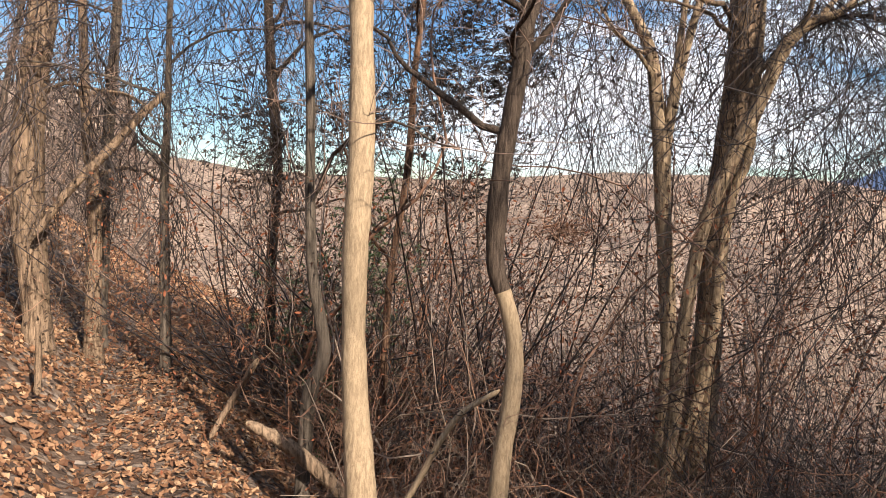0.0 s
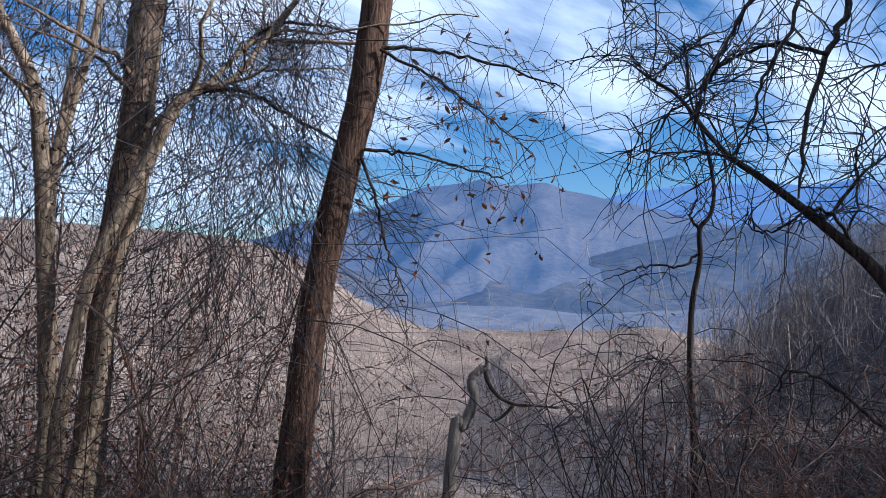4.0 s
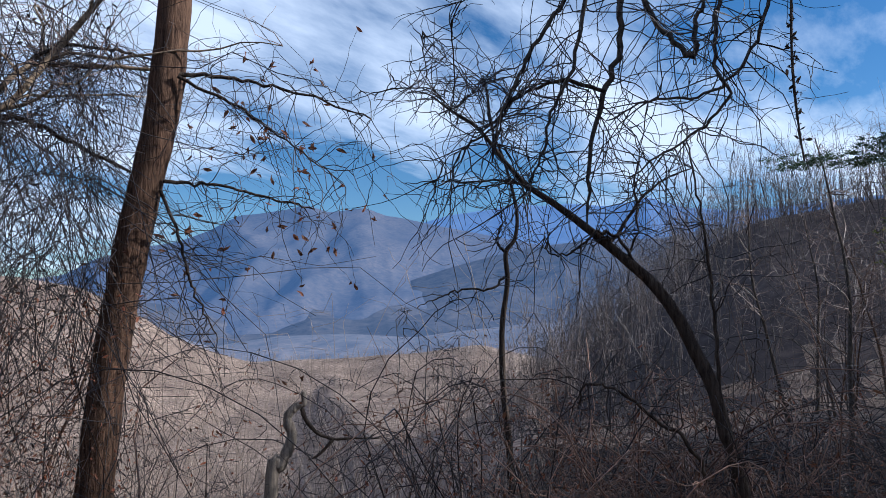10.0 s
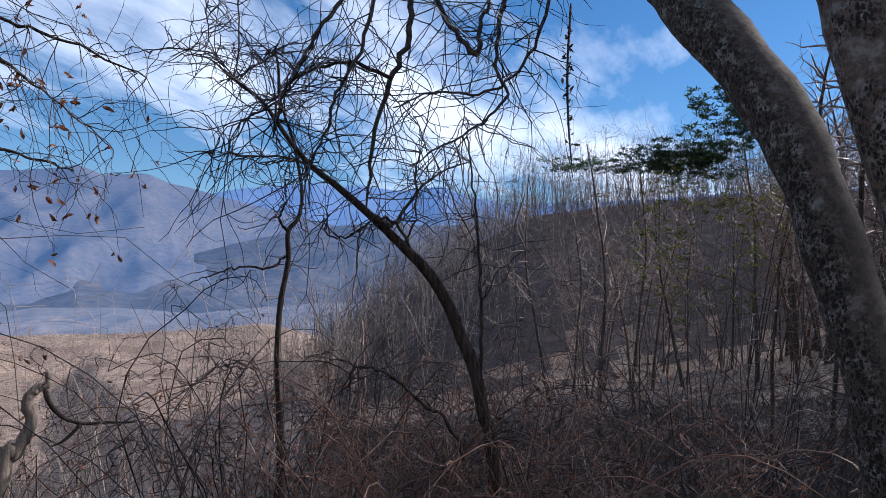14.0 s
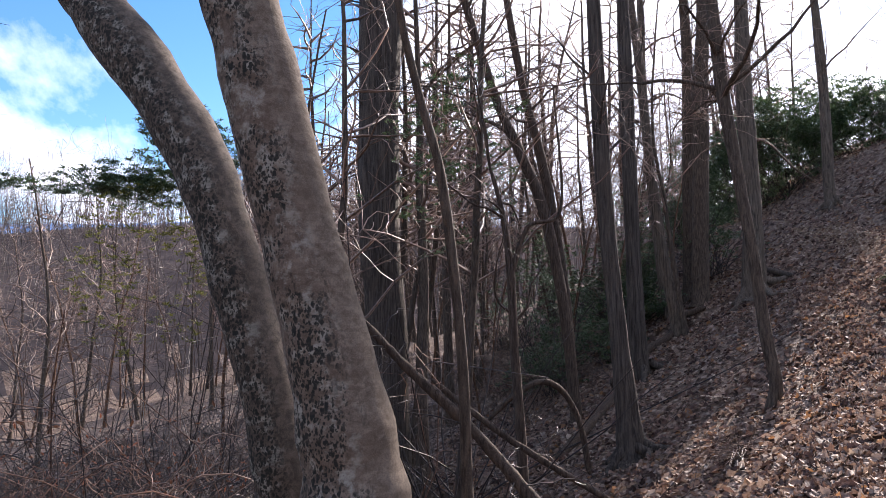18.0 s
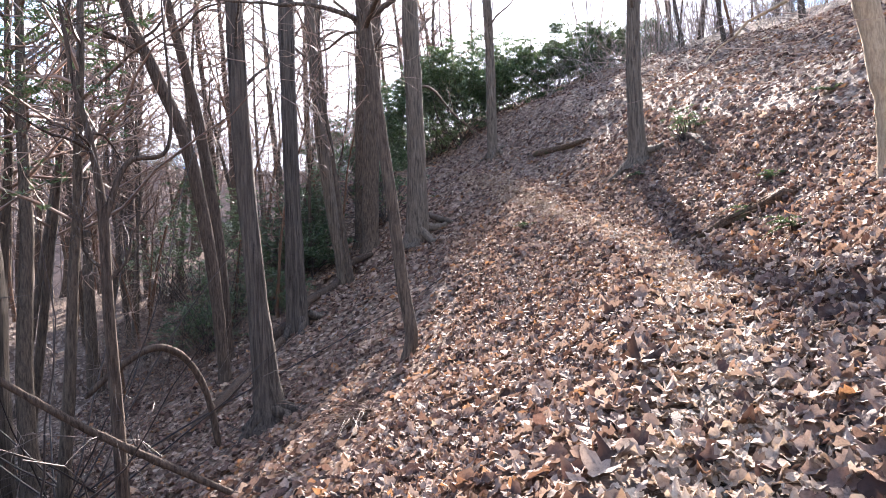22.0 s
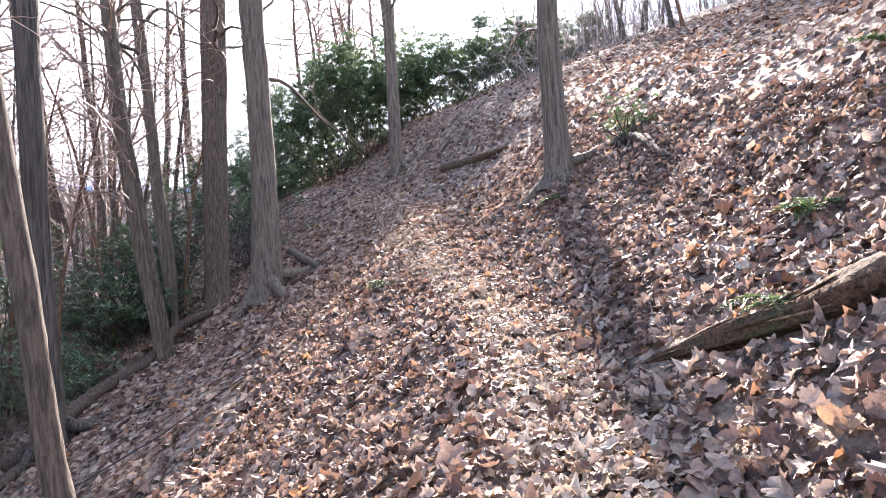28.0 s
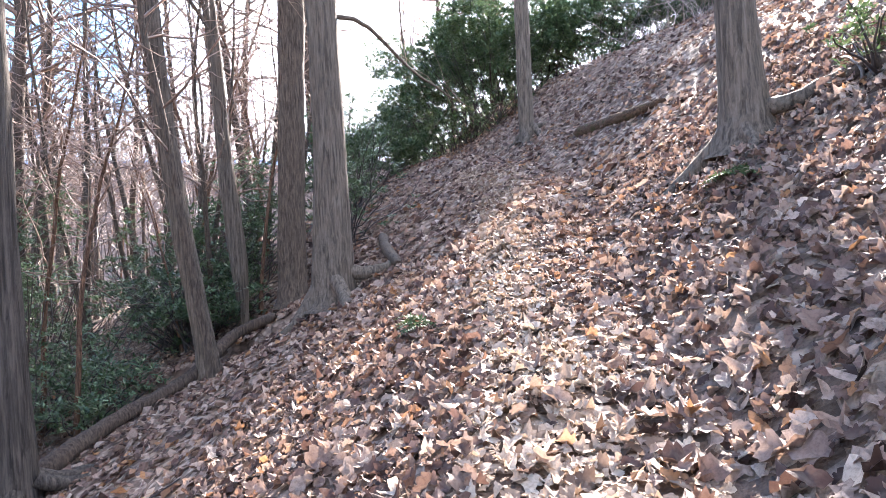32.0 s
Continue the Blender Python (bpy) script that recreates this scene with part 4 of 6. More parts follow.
def crown(parent, path, limbs, twigs, low, mat_limb, mat_twig, reach=2.6, droop=-0.02, thin=0.006, spread=1.0):
    """Limbs, each a mesh, and the fine twigs on them in one mesh."""
    ends = []
    k = len(path)
    for _ in range(limbs):
        i = int(rng.uniform(low, 0.97) * (k - 1))
        p, r = path[i, :3], path[i, 3]
        az = rng.uniform(0, 2 * np.pi)
        way = np.array([[math.cos(az) * spread, math.sin(az) * spread, rng.uniform(0.25, 1.1)]])
        ln = reach * rng.uniform(0.5, 1.2)
        q = wander(p[None], way, ln, 12, 0.20, (0, 0, droop))
        r0 = min(r * 0.5, 0.012 + ln * 0.011)
        stems("limb", q, taper(r0, thin, 1, 12), mat_limb, parent, 6)
        ends.append(q[0])
    ends = np.array(ends) if ends else path[None, int(low * k):, :3]
    a = ends.reshape(-1, 3)[rng.integers(0, ends.shape[0] * ends.shape[1], twigs)]
    way = rng.normal(size=(twigs, 3)) + np.array([0, 0, 0.35])
    q = wander(a, way, rng.uniform(0.35, 1.25, twigs) * reach * 0.42, 7, 0.28, (0, 0, droop * 1.5))
    half = q[rng.integers(0, twigs, twigs), rng.integers(2, 6, twigs)]
    q2 = wander(half, rng.normal(size=(twigs, 3)), rng.uniform(0.15, 0.5, twigs) * reach * 0.3, 7, 0.3, (0, 0, droop))
    stems("twig", np.concatenate([q, q2]), np.concatenate([taper(thin, thin * 0.35, twigs, 7), taper(thin * 0.6, thin * 0.25, twigs, 7)]), mat_twig, parent, 3)["kind"] = "stuff"
    return q


def tree(name, label, key, mat, rise=5.0, limbs=8, twigs=120, low=0.55, twig=None, reach=2.6, droop=-0.02, forks=(), sides=16, lean=0.5, group="", leaves=0, flare=1.35, arms=(), arm_twigs=0, arm_reach=1.0, split=None, lumps=0.025):
    pts = whole_stem(SHAPES[key], rise, flare, lean)
    base = (pts[0][0], pts[0][1], ground_at(pts[0][0], pts[0][1]))
    t_ = thing(name, label, "tree", group, base)
    path = spline(pts, 7 * len(pts))
    r = path[:, 3] * (1 + 0.035 * np.interp(np.arange(len(path)), np.arange(0, len(path), 3), rng.normal(size=len(np.arange(0, len(path), 3)))))
    cut = int(split[0] * len(path)) if split else 0
    if split:
        stems("trunk", path[None, :cut + 1, :3], r[None, :cut + 1], split[1], t_, sides, split[2], 0.02)
    stems("trunk", path[None, cut:, :3], r[None, cut:], mat, t_, sides, lumps=lumps)
    for f_ in forks:
        q = spline(whole_stem([*SHAPES[f_]], 2.0)[1:] if SHAPES[f_][0][2] < base[2] else [*SHAPES[f_], *[(SHAPES[f_][-1][0] + 0.1, SHAPES[f_][-1][1], SHAPES[f_][-1][2] + 2.0, 0.012)]], 30)
        stems("limb", q[None, :, :3], q[None, :, 3], mat, t_, 10)
    for key_ in arms:
        q = spline(SHAPES[key_], 26)
        q[2:-1, :3] += rng.normal(0, 0.011, (23, 3))
        stems("limb", q[None, :, :3], q[None, :, 3] * 0.85, mat if len(SHAPES[key_]) > 5 else BARK_DARK, t_, 7)
    if arms and arm_twigs:
        at = np.concatenate([spline(SHAPES[key_], 26)[4:, :3] for key_ in arms])
        p = at[rng.integers(0, len(at), arm_twigs)]
        q = wander(p, rng.normal(size=(arm_twigs, 3)) + [0, 0, -0.15], rng.uniform(0.3, 1.2, arm_twigs) * arm_reach, 10, 0.24, (0, 0, -0.06))
        q2 = wander(q[rng.integers(0, arm_twigs, arm_twigs), rng.integers(2, 9, arm_twigs)], rng.normal(size=(arm_twigs, 3)) + [0, 0, -0.2], rng.uniform(0.2, 0.7, arm_twigs) * arm_reach, 10, 0.22, (0, 0, -0.05))
        stems("twig", np.concatenate([q, q2]), np.concatenate([taper(0.0065, 0.0025, arm_twigs, 10), taper(0.0038, 0.0018, arm_twigs, 10)]), twig or TWIG_DARK, t_, 3)["kind"] = "stuff"
        hang = int(leaves * 0.8)
        if hang:
            tip = q2[rng.integers(0, arm_twigs, hang), -1]
            scatter("withered_leaf", OVAL, tip - np.array([0, 0, 0.03]), turns(rng.normal(size=(hang, 3)), rng.uniform(0, 6.28, hang)), rng.uniform(0.07, 0.13, hang), DEAD_LEAF, t_)["kind"] = "stuff"
    if limbs or twigs:
        tips = crown(t_, path, limbs, twigs, low, mat, twig or TWIG, reach, droop)
        if leaves:
            at = tips[rng.integers(0, len(tips), leaves), rng.integers(3, 7, leaves)]
            scatter("withered_leaf", OVAL, at - np.array([0, 0, 0.03]), turns(rng.normal(size=(leaves, 3)), rng.uniform(0, 6.28, leaves)), rng.uniform(0.05, 0.09, leaves), DEAD_LEAF, t_)["kind"] = "stuff"
    return t_


def branch(name, label, key, mat, category="branch", twigs=0, reach=0.8, sides=9, twig=None, rise=0, ragged=0.05, droop=-0.02):
    """A lying, leaning or hanging branch."""
    pts = SHAPES[key]
    path = spline(pts, 8 * len(pts))
    t_ = thing(name, label, category, "", tuple(path[0, :3]))
    r = path[:, 3] * (1 + ragged * rng.normal(size=len(path)))
    r[0], r[-1] = r[0] * 0.5, r[-1] * 0.4
    stems("stem" if mat != BARK_LOG else "log_body", path[None, :, :3], r[None], mat, t_, sides, lumps=ragged)
    if twigs:
        a = path[rng.integers(2, len(path), twigs), :3]
        q = wander(a, rng.normal(size=(twigs, 3)), rng.uniform(0.3, 1.2, twigs) * reach, 8, 0.3, (0, 0, droop))
        b = q[rng.integers(0, twigs, twigs * 2), rng.integers(2, 7, twigs * 2)]
        q2 = wander(b, rng.normal(size=(twigs * 2, 3)), rng.uniform(0.2, 0.7, twigs * 2) * reach * 0.6, 8, 0.3, (0, 0, droop))
        stems("twig", np.concatenate([q, q2]), np.concatenate([taper(0.006, 0.0022, twigs, 8), taper(0.0035, 0.0015, twigs * 2, 8)]), twig or TWIG_DARK, t_, 3)["kind"] = "stuff"
    return t_


def sheath(t_, key, count, reach, mat):
    """Stringy dead vines that climb a trunk and hang loose round it."""
    path = spline(SHAPES[key], 40)
    i = rng.integers(8, 40, count)
    az = rng.uniform(0, 6.28, count)
    off = np.stack([np.cos(az), np.sin(az), np.zeros(count)], -1) * (path[i, 3] + rng.gamma(1.3, reach * 0.5, count))[:, None]
    q = wander(path[i, :3] + off, rng.normal(size=(count, 3)) * 0.25 + [0, 0, -1.0], rng.uniform(0.6, 2.4, count), 10, 0.34, (0, 0, -0.14))
    q[..., 2] = np.maximum(q[..., 2], land(q[..., 0], q[..., 1]))
    m = count * 2
    q2 = wander(q[rng.integers(0, count, m), rng.integers(1, 9, m)], rng.normal(size=(m, 3)) + [0, 0, -0.4], rng.uniform(0.15, 0.6, m), 6, 0.4, (0, 0, -0.1))
    stems("vine", q, taper(0.008, 0.004, count, 10), mat, t_, 3)["kind"] = "stuff"
    stems("vine", q2, taper(0.004, 0.002, m, 6), mat, t_, 3)["kind"] = "stuff"


def on_ground(x, y, up_=0.0):
    return (x, y, ground_at(x, y) + up_)


# the look-out
tree("young_tree", "straight young tree with smooth pale tan bark lit by the sun", "pale", BARK_PALE, 4.0, 6, 60, 0.7)
# Dark above, pale below: shade and sunlight are put into the bark colours.
tree("crooked_tree", "crooked young tree, painted dark above and sunlit pale below", "crooked", BARK_DARK, 3.5, 7, 90, 0.62, split=(0.42, BARK_PALE, "pale lower trunk with sunlight put into its colour"))
tree("forked_tree", "slim dark tree forking into two rising limbs", "forked", BARK_CREAM, 3.0, 6, 160, 0.6, forks=("forked_limb", "forked_limb2"), reach=2.4)
# Lower trunk takes a paler bark, which puts the sunlight into its colour.
tree("tall_tree", "tall dark furrowed tree standing among vines", "tall", BARK_TAN, 6.0, 8, 160, 0.6, droop=-0.06, split=(0.36, BARK_CREAM, "lower trunk painted pale as if sunlit"))
tree("leaning_tree", "thin leaning tree with grey-tan bark and an arching top", "leaning", BARK_CREAM, 2.5, 9, 160, 0.55, forks=("leaning2",), droop=-0.05, reach=2.2, arms=("l1", "l2", "l3"), arm_twigs=170, arm_reach=1.3)
tree("furrowed_tree", "leaning brown tree with furrowed bark and leafless side branches", "east", BARK_BROWN, 5.0, 5, 200, 0.8, droop=-0.07, reach=2.8, leaves=220, arms=("e1", "e2", "e3", "e4"), arm_twigs=130, arm_reach=1.2)
tree("slim_tree", "slim grey tree with a crook near its foot", "slim", BARK_ASH, 4.0, 6, 90, 0.55)
for key, mat in (("back1", BARK_DARK), ("back2", BARK_TAN), ("back3", BARK_ASH), ("back4", BARK_ASH), ("back5", BARK_BROWN)):
    t_ = tree("thicket_tree", "thin bare tree in the tangled thicket hung with vines", key, mat, 5.0, 7, 160, 0.35, reach=2.4, droop=-0.06, group="thin trees in the thicket")
    sheath(t_, key, 60 if key != "back5" else 30, 0.22, TWIG_DARK)

t_ = tree("vined_tree", "old tree wrapped in hanging dry vines", "vined", BARK_TAN, 4.0, 8, 200, 0.3, droop=-0.1)
sheath(t_, "vined", 110, 0.4, TWIG_SHADED_BROWN)
sheath(t_, "vined", 40, 0.5, TWIG)
branch("leaning_limb", "bare limb leaning against the vined trees", "slope_limb", BARK_TAN, "branch", 20)
tree("sapling", "thin dark crooked sapling on the slope below", "sapling", BARK_DARK, 0.8, 4, 60, 0.6, TWIG_DARK, 1.2, sides=8, flare=1.1, arms=("sapling_arm", "sapling_fork"), arm_twigs=24, arm_reach=0.8)
tree("arched_tree", "dark bare tree arching over the slope with many fine twigs", "arched", BARK_DARK, 0.0, 7, 230, 0.5, TWIG_DARK, 1.25, -0.04, sides=10, flare=1.1, arms=("arched_hook", "arched_b", "arched_d", "arched_low", "arched_stem"), arm_twigs=110, arm_reach=0.8)
SHAPES["snag"].insert(0, (5.72, 5.60, ground_at(5.72, 5.60) - 0.1, 0.085))
branch("broken_snag", "bleached broken snag leaning out of the brush", "snag", BARK_DEAD, "dead tree")
branch("snag_arm", "crooked dark arm of dead wood on the snag", "snag_arm", BARK_DARK, "branch", 5, 0.35)
branch("snag_arm", "short dark arm of dead wood under the snag", "snag_arm2", BARK_DARK, "branch")
tree("lichened_tree", "thick leaning tree with smooth grey-brown bark dotted with dark lichen", "twin", BARK_SMOOTH, 5.0, 5, 80, 0.75, sides=30, flare=1.2, lumps=0.006)
tree("dark_lichened_tree", "curved dark tree with lichen spots beside its thicker neighbour", "twin2", BARK_SMOOTH_DARK, 4.0, 4, 80, 0.85, sides=24, flare=1.2, lumps=0.008, arms=("over_main", "over_main2", "over_b", "over_c", "over_d", "over_e", "over_f", "over_g", "over_h"), arm_twigs=210, arm_reach=1.35, twig=TWIG_DARK)
tree("tulip_tree", "very tall straight tree with deeply furrowed grey bark", "tulip", BARK_FURROWED, 9.0, 10, 160, 0.5, sides=26, lean=1.0)
tree("propped_sapling", "thin sapling leaning beside the tall furrowed tree", "prop", BARK_GREY, 3.0, 5, 50, 0.82, sides=9, reach=1.0)

t_ = branch("leafy_vine", "thin hanging vine with a string of withered leaves", "leafvine", BARK_DARK, "vine", 6, 0.5)
at = spline(SHAPES["leafvine"], 60)[rng.integers(8, 50, 60), :3] + rng.normal(0, 0.035, (60, 3))
scatter("withered_leaf", OVAL, at, turns(rng.normal(size=(60, 3)), rng.uniform(0, 6.28, 60)), rng.uniform(0.06, 0.11, 60), DARK_LEAF, t_)["kind"] = "stuff"
t_ = thing("vine_clump", "clump of matted brown vines caught in the thicket", "vines", "", (1.42, 8.45, 1.1))
q = wander(np.array([1.42, 8.45, 1.1]) + rng.normal(0, 1, (150, 3)) * [0.28, 0.2, 0.07], rng.normal(size=(150, 3)) * [1, 1, 0.4], rng.uniform(0.15, 0.55, 150), 8, 0.5)
stems("vine", q, taper(0.006, 0.003, 150, 8), TWIG_RED, t_, 3)["kind"] = "stuff"
branch("pale_branch", "pale bent dead branch leaning in the brush", "pbranch", BARK_PALE, "branch", 4)
branch("fallen_log", "rotten fallen log under the young trees", "flog", BARK_TAN, "log", sides=12)
branch("leaning_stick", "pale broken stick leaning beside the trail", "pstick", BARK_TAN, "stick")
branch("broken_stump", "thin broken stump standing in the leaves", "lstump", BARK_TAN, "stump", sides=8)

# along the trail
for key, mat, words in (("N", BARK_FURROWED, "straight dark tree with furrowed bark and spreading roots"), ("O", BARK_FURROWED, "straight dark tree below the trail"),
                        ("thin", BARK_GREY, "slender bent tree on the leafy slope"), ("Q", BARK_ASH, "tall grey tree with ridged bark beside the trail"),
                        ("Q2", BARK_GREY, "tall grey tree behind its ridged neighbour"), ("R", BARK_ASH, "pale tree at the bend of the trail"),
                        ("S", BARK_ASH, "rough tree with spreading roots on the bank"), ("Tt", BARK_PALE, "pale leaning tree on the slope above the trail"),
                        ("U", BARK_ASH, "slim tan tree leaning over the slope"), ("V1", BARK_DARK, "dark leaning tree down the slope"), ("V2", BARK_DARK, "dark leaning tree down the slope"),
                        ("V3", BARK_ASH, "slim leaning tree down the slope"), ("W1", BARK_GREY, "straight grey tree down the slope")):
    t_ = tree("forest_tree", words, key, mat, 9.0, 9, 160, 0.5, lean=0.8, reach=3.2, group="trees along the trail", flare=1.5)
    if key in ("S", "N", "Q", "O", "R"):
        c, r0 = np.array(t_.location), SHAPES[key][0][3]
        for az in np.arange(5) * 1.257 + rng.uniform(0, 1):
            ln, k = rng.uniform(2.0, 4.2) * r0 * (1.6 if key == "S" else 1.0), np.linspace(0, 1, 12)
            bend = az + np.cumsum(rng.normal(0, 0.12, 12))
            q = np.stack([c[0] + np.cos(bend) * (0.62 * r0 + k * ln), c[1] + np.sin(bend) * (0.62 * r0 + k * ln)], -1)
            z = land(q[:, 0], q[:, 1]) + (1 - k) ** 3 * r0 * 1.1 - 0.08 * r0 - k * 0.03
            stems("root", np.column_stack([q, z])[None], (r0 * (0.30 * (1 - k) ** 0.8 + 0.05))[None], mat, t_, 8, lumps=0.05)
tree("forked_sapling", "bare forked sapling at the edge of the slope", "fork_sap", BARK_DARK, 1.5, 10, 160, 0.3, TWIG_DARK, 1.6, forks=("fork_sap2",), sides=9)
branch("arched_root", "bare arched branch bent down to the leaves", "arch", BARK_DARK, "branch")
branch("fallen_branch", "long thin fallen branch slanting over the slope", "stick", BARK_DARK, "branch", 8)
branch("fallen_tree", "long fallen trunk lying down the slope", "deadfall", BARK_DARK, "log", sides=12)


def rotten_log(label, key):
    """A log gone soft: a ridged, half-hollow body with long splinters of wood along it."""
    path = spline(SHAPES[key], 46)
    t_ = thing("rotten_log", label, "log", "", tuple(path[0, :3]))
    ang = np.linspace(0, 2 * np.pi, 26, endpoint=False)
    tan = unit(np.gradient(path[:, :3], axis=0))
    a = unit(np.cross(tan, [0, 0, 1.0]))
    b = np.cross(a, tan)
    s_ = np.linspace(0, 1, 46)[:, None]
    rim = 1 + 0.14 * np.sin(5 * ang + 7 * s_) + 0.08 * np.sin(11 * ang - 5 * s_) + rng.normal(0, 0.05, (1, 26)) + rng.normal(0, 0.025, (46, 26))
    rim = rim * np.where(np.sin(ang) < -0.3, 0.62, 1.0)
    r = path[:, 3:4] * rim * np.clip(np.minimum(s_ * 9, (1 - s_) * 14), 0.25, 1)
    v = path[:, None, :3] + (a[:, None] * np.cos(ang)[:, None] + b[:, None] * np.sin(ang)[:, None]) * r[..., None]
    k = np.arange(46 * 26).reshape(46, 26)
    k2 = np.roll(k, -1, axis=1)
    link("log_body", v.reshape(-1, 3), np.stack([k[:-1], k2[:-1], k2[1:], k[1:]], -1).reshape(-1, 4), BARK_LOG, t_)
    for _ in range(16):
        i0 = int(rng.integers(4, 30))
        i1 = min(i0 + int(rng.integers(7, 16)), 45)
        th = rng.uniform(0.2, 2.9)
        p = path[i0:i1, :3] + (a[i0:i1] * math.cos(th) + b[i0:i1] * math.sin(th)) * path[i0:i1, 3:4] * rng.uniform(0.95, 1.1)
        p = p + np.linspace(0, 1, i1 - i0)[:, None] * rng.normal(0, 0.02, 3)
        w = rng.uniform(0.006, 0.016)
        stems("splinter", p[None], (w * np.sin(np.linspace(0.25, 2.9, i1 - i0)))[None], BARK_LOG if rng.uniform() < 0.6 else BARK_TAN, t_, 4, lumps=0.1)
    return t_


rotten_log("rotten mossy log split into splinters beside the trail", "rightlog")
branch("side_log", "dark fallen log on the leaves below the furrowed tree", "sidelog", BARK_DARK, "log", sides=12, ragged=0.07)
branch("upper_log", "thin fallen trunk high on the slope", "uplog", BARK_DARK, "log", sides=10)
branch("leaning_pole", "dark fallen pole leaning through the twigs below the trail", "leanstick", BARK_DARK, "branch", 14, 0.7)
x, y = SHAPES["pile"][0][:2]
t_ = thing("brush_pile", "small pile of thin dead twigs fanned over the leaves", "brush", "", on_ground(x, y))
az = rng.normal(2.35, 0.7, 70)
q = wander(np.array(on_ground(x, y, 0.05))[None] + rng.normal(0, 0.12, (70, 3)) * [1, 1, 0.3], np.stack([np.cos(az), np.sin(az), rng.uniform(0.1, 0.9, 70)], -1), rng.uniform(0.5, 1.5, 70), 8, 0.12, (0, 0, -0.10))
q[..., 2] = np.maximum(q[..., 2], land(q[..., 0], q[..., 1]) + 0.02)
stems("twig", q, taper(0.006, 0.002, 70, 8), TWIG, t_, 3)["kind"] = "stuff"
branch("root_log", "fallen log among roots on the bank", "rootlog", BARK_LOG, "log", sides=10)
branch("bank_log", "dark log below the evergreen shrub", "Rlog", BARK_LOG, "log", sides=10)
branch("broken_log", "short broken log at the foot of the ridged tree", "Qlog", BARK_GREY, "log", sides=10)
branch("small_log", "short mossy log on the bank", "smalllog", BARK_LOG, "log", sides=10)
branch("root_stub", "bent root stub standing out of the bank", "stub", BARK_DARK, "root", sides=10)

# ---- the wood beyond ----


def bare_tree(label, height, radius, limbs, twigs, mat):
    t_ = thing("bare_tree", label, "tree", "bare trees of the wood")
    k = 14
    q = wander(np.zeros((1, 3)) - [[0, 0, 0.2]], [[rng.normal(0, 0.05), rng.normal(0, 0.05), 1]], height, k, 0.05, (0, 0, 0.05))
    r = taper(radius, 0.02, 1, k, 0.9)
    r[0, 0] *= 1.4
    stems("trunk", q, r, mat, t_, 8)
    at = rng.uniform(0.35, 0.95, limbs)
    a = np.stack([np.interp(at, np.linspace(0, 1, k), q[0, :, c]) for c in range(3)], -1)
    az = rng.uniform(0, 6.28, limbs)
    ln = height * 0.26 * (1.15 - at) * rng.uniform(0.7, 1.3, limbs)
    l_ = wander(a, np.stack([np.cos(az), np.sin(az), rng.uniform(0.1, 1.1, limbs)], -1), ln * 1.1, 6, 0.24, (0, 0, 0.05))
    s = l_[rng.integers(0, limbs, twigs), rng.integers(1, 6, twigs)]
    tw = wander(s, rng.normal(size=(twigs, 3)) + [0, 0, 0.25], rng.uniform(0.5, 1.9, twigs), 6, 0.28, (0, 0, 0.02))
    stems("twig", np.concatenate([l_, tw]), np.concatenate([taper(radius * 0.3, 0.012, limbs, 6), taper(0.012, 0.005, twigs, 6)]), TWIG, t_, 3)["kind"] = "stuff"
    return t_


KINDS = [bare_tree("tall bare grey tree of the winter wood", 17, 0.19, 26, 110, BARK_GREY), bare_tree("slim bare tree of the winter wood", 13, 0.11, 20, 90, BARK_GREY),
         bare_tree("dark straight bare tree of the winter wood", 19, 0.24, 24, 100, BARK_DARK), bare_tree("thin crooked bare tree of the winter wood", 10, 0.075, 18, 90, BARK_BROWN)]


def plant(kinds, places, low=0.8, high=1.25):
    for x, y in places:
        k = int(rng.choice(kinds))
        s = rng.uniform(low, high)
        c = copy_thing(KINDS[k], pose(x, y, ground_at(x, y), rng.uniform(-4, 4), rng.uniform(-4, 4), rng.uniform(0, 360)))
        c.scale = (s, s, s)


SUN_WAY = unit(np.array(heading(SUN_AZ))[:2])      # the sun stands in a gap between the trees on the crest


def spread(count, yaw0, yaw1, d0, d1, centre=(0, 0), clear=3.5, power=0.6):
    out = []
    while len(out) < count:
        a, d = radians(rng.uniform(yaw0, yaw1)), d0 + (d1 - d0) * rng.uniform() ** power
        x, y = centre[0] - math.sin(a) * d, centre[1] + math.cos(a) * d
        sunward = (x - 5.0) * SUN_WAY[0] + (y + 11.0) * SUN_WAY[1]
        aside = abs((x - 5.0) * SUN_WAY[1] - (y + 11.0) * SUN_WAY[0])
        if abs(on_trail(np.array([x]), np.array([y]))[0][0]) > clear and not (sunward > 12 and aside < 4.5):
            out.append((x, y))
    return out


for k_, (x, y) in enumerate(((30, -22), (27, -12), (34, -27), (24, -6))):
    KINDS[k_].location = (x, y, ground_at(x, y))
plant([0, 1, 2], spread(52, -128, -92, 18, 60, (4, -7), 5))
plant([1, 3], spread(44, -126, -90, 20, 60, (4, -7), 6))
plant([0, 1, 2], spread(16, -140, -124, 26, 60, (4, -7), 4))
plant([0, 1, 2], spread(9, -170, -148, 26, 50, (4, -7), 7))
plant([1, 3], spread(10, -172, -148, 24, 45, (4, -7), 7))
plant([1, 3], spread(30, -106, -82, 24, 60, (0, 0), 6))
plant([1, 3], spread(22, -30, 35, 15, 40, (0, 0), 4), 0.6, 1.0)
plant([1, 3, 0], spread(14, -114, -99, 14, 26, (0.5, -1), 6.8))
plant([3, 1], spread(26, -124, -92, 11, 24, (6, -10), 5.0), 0.45, 0.9)


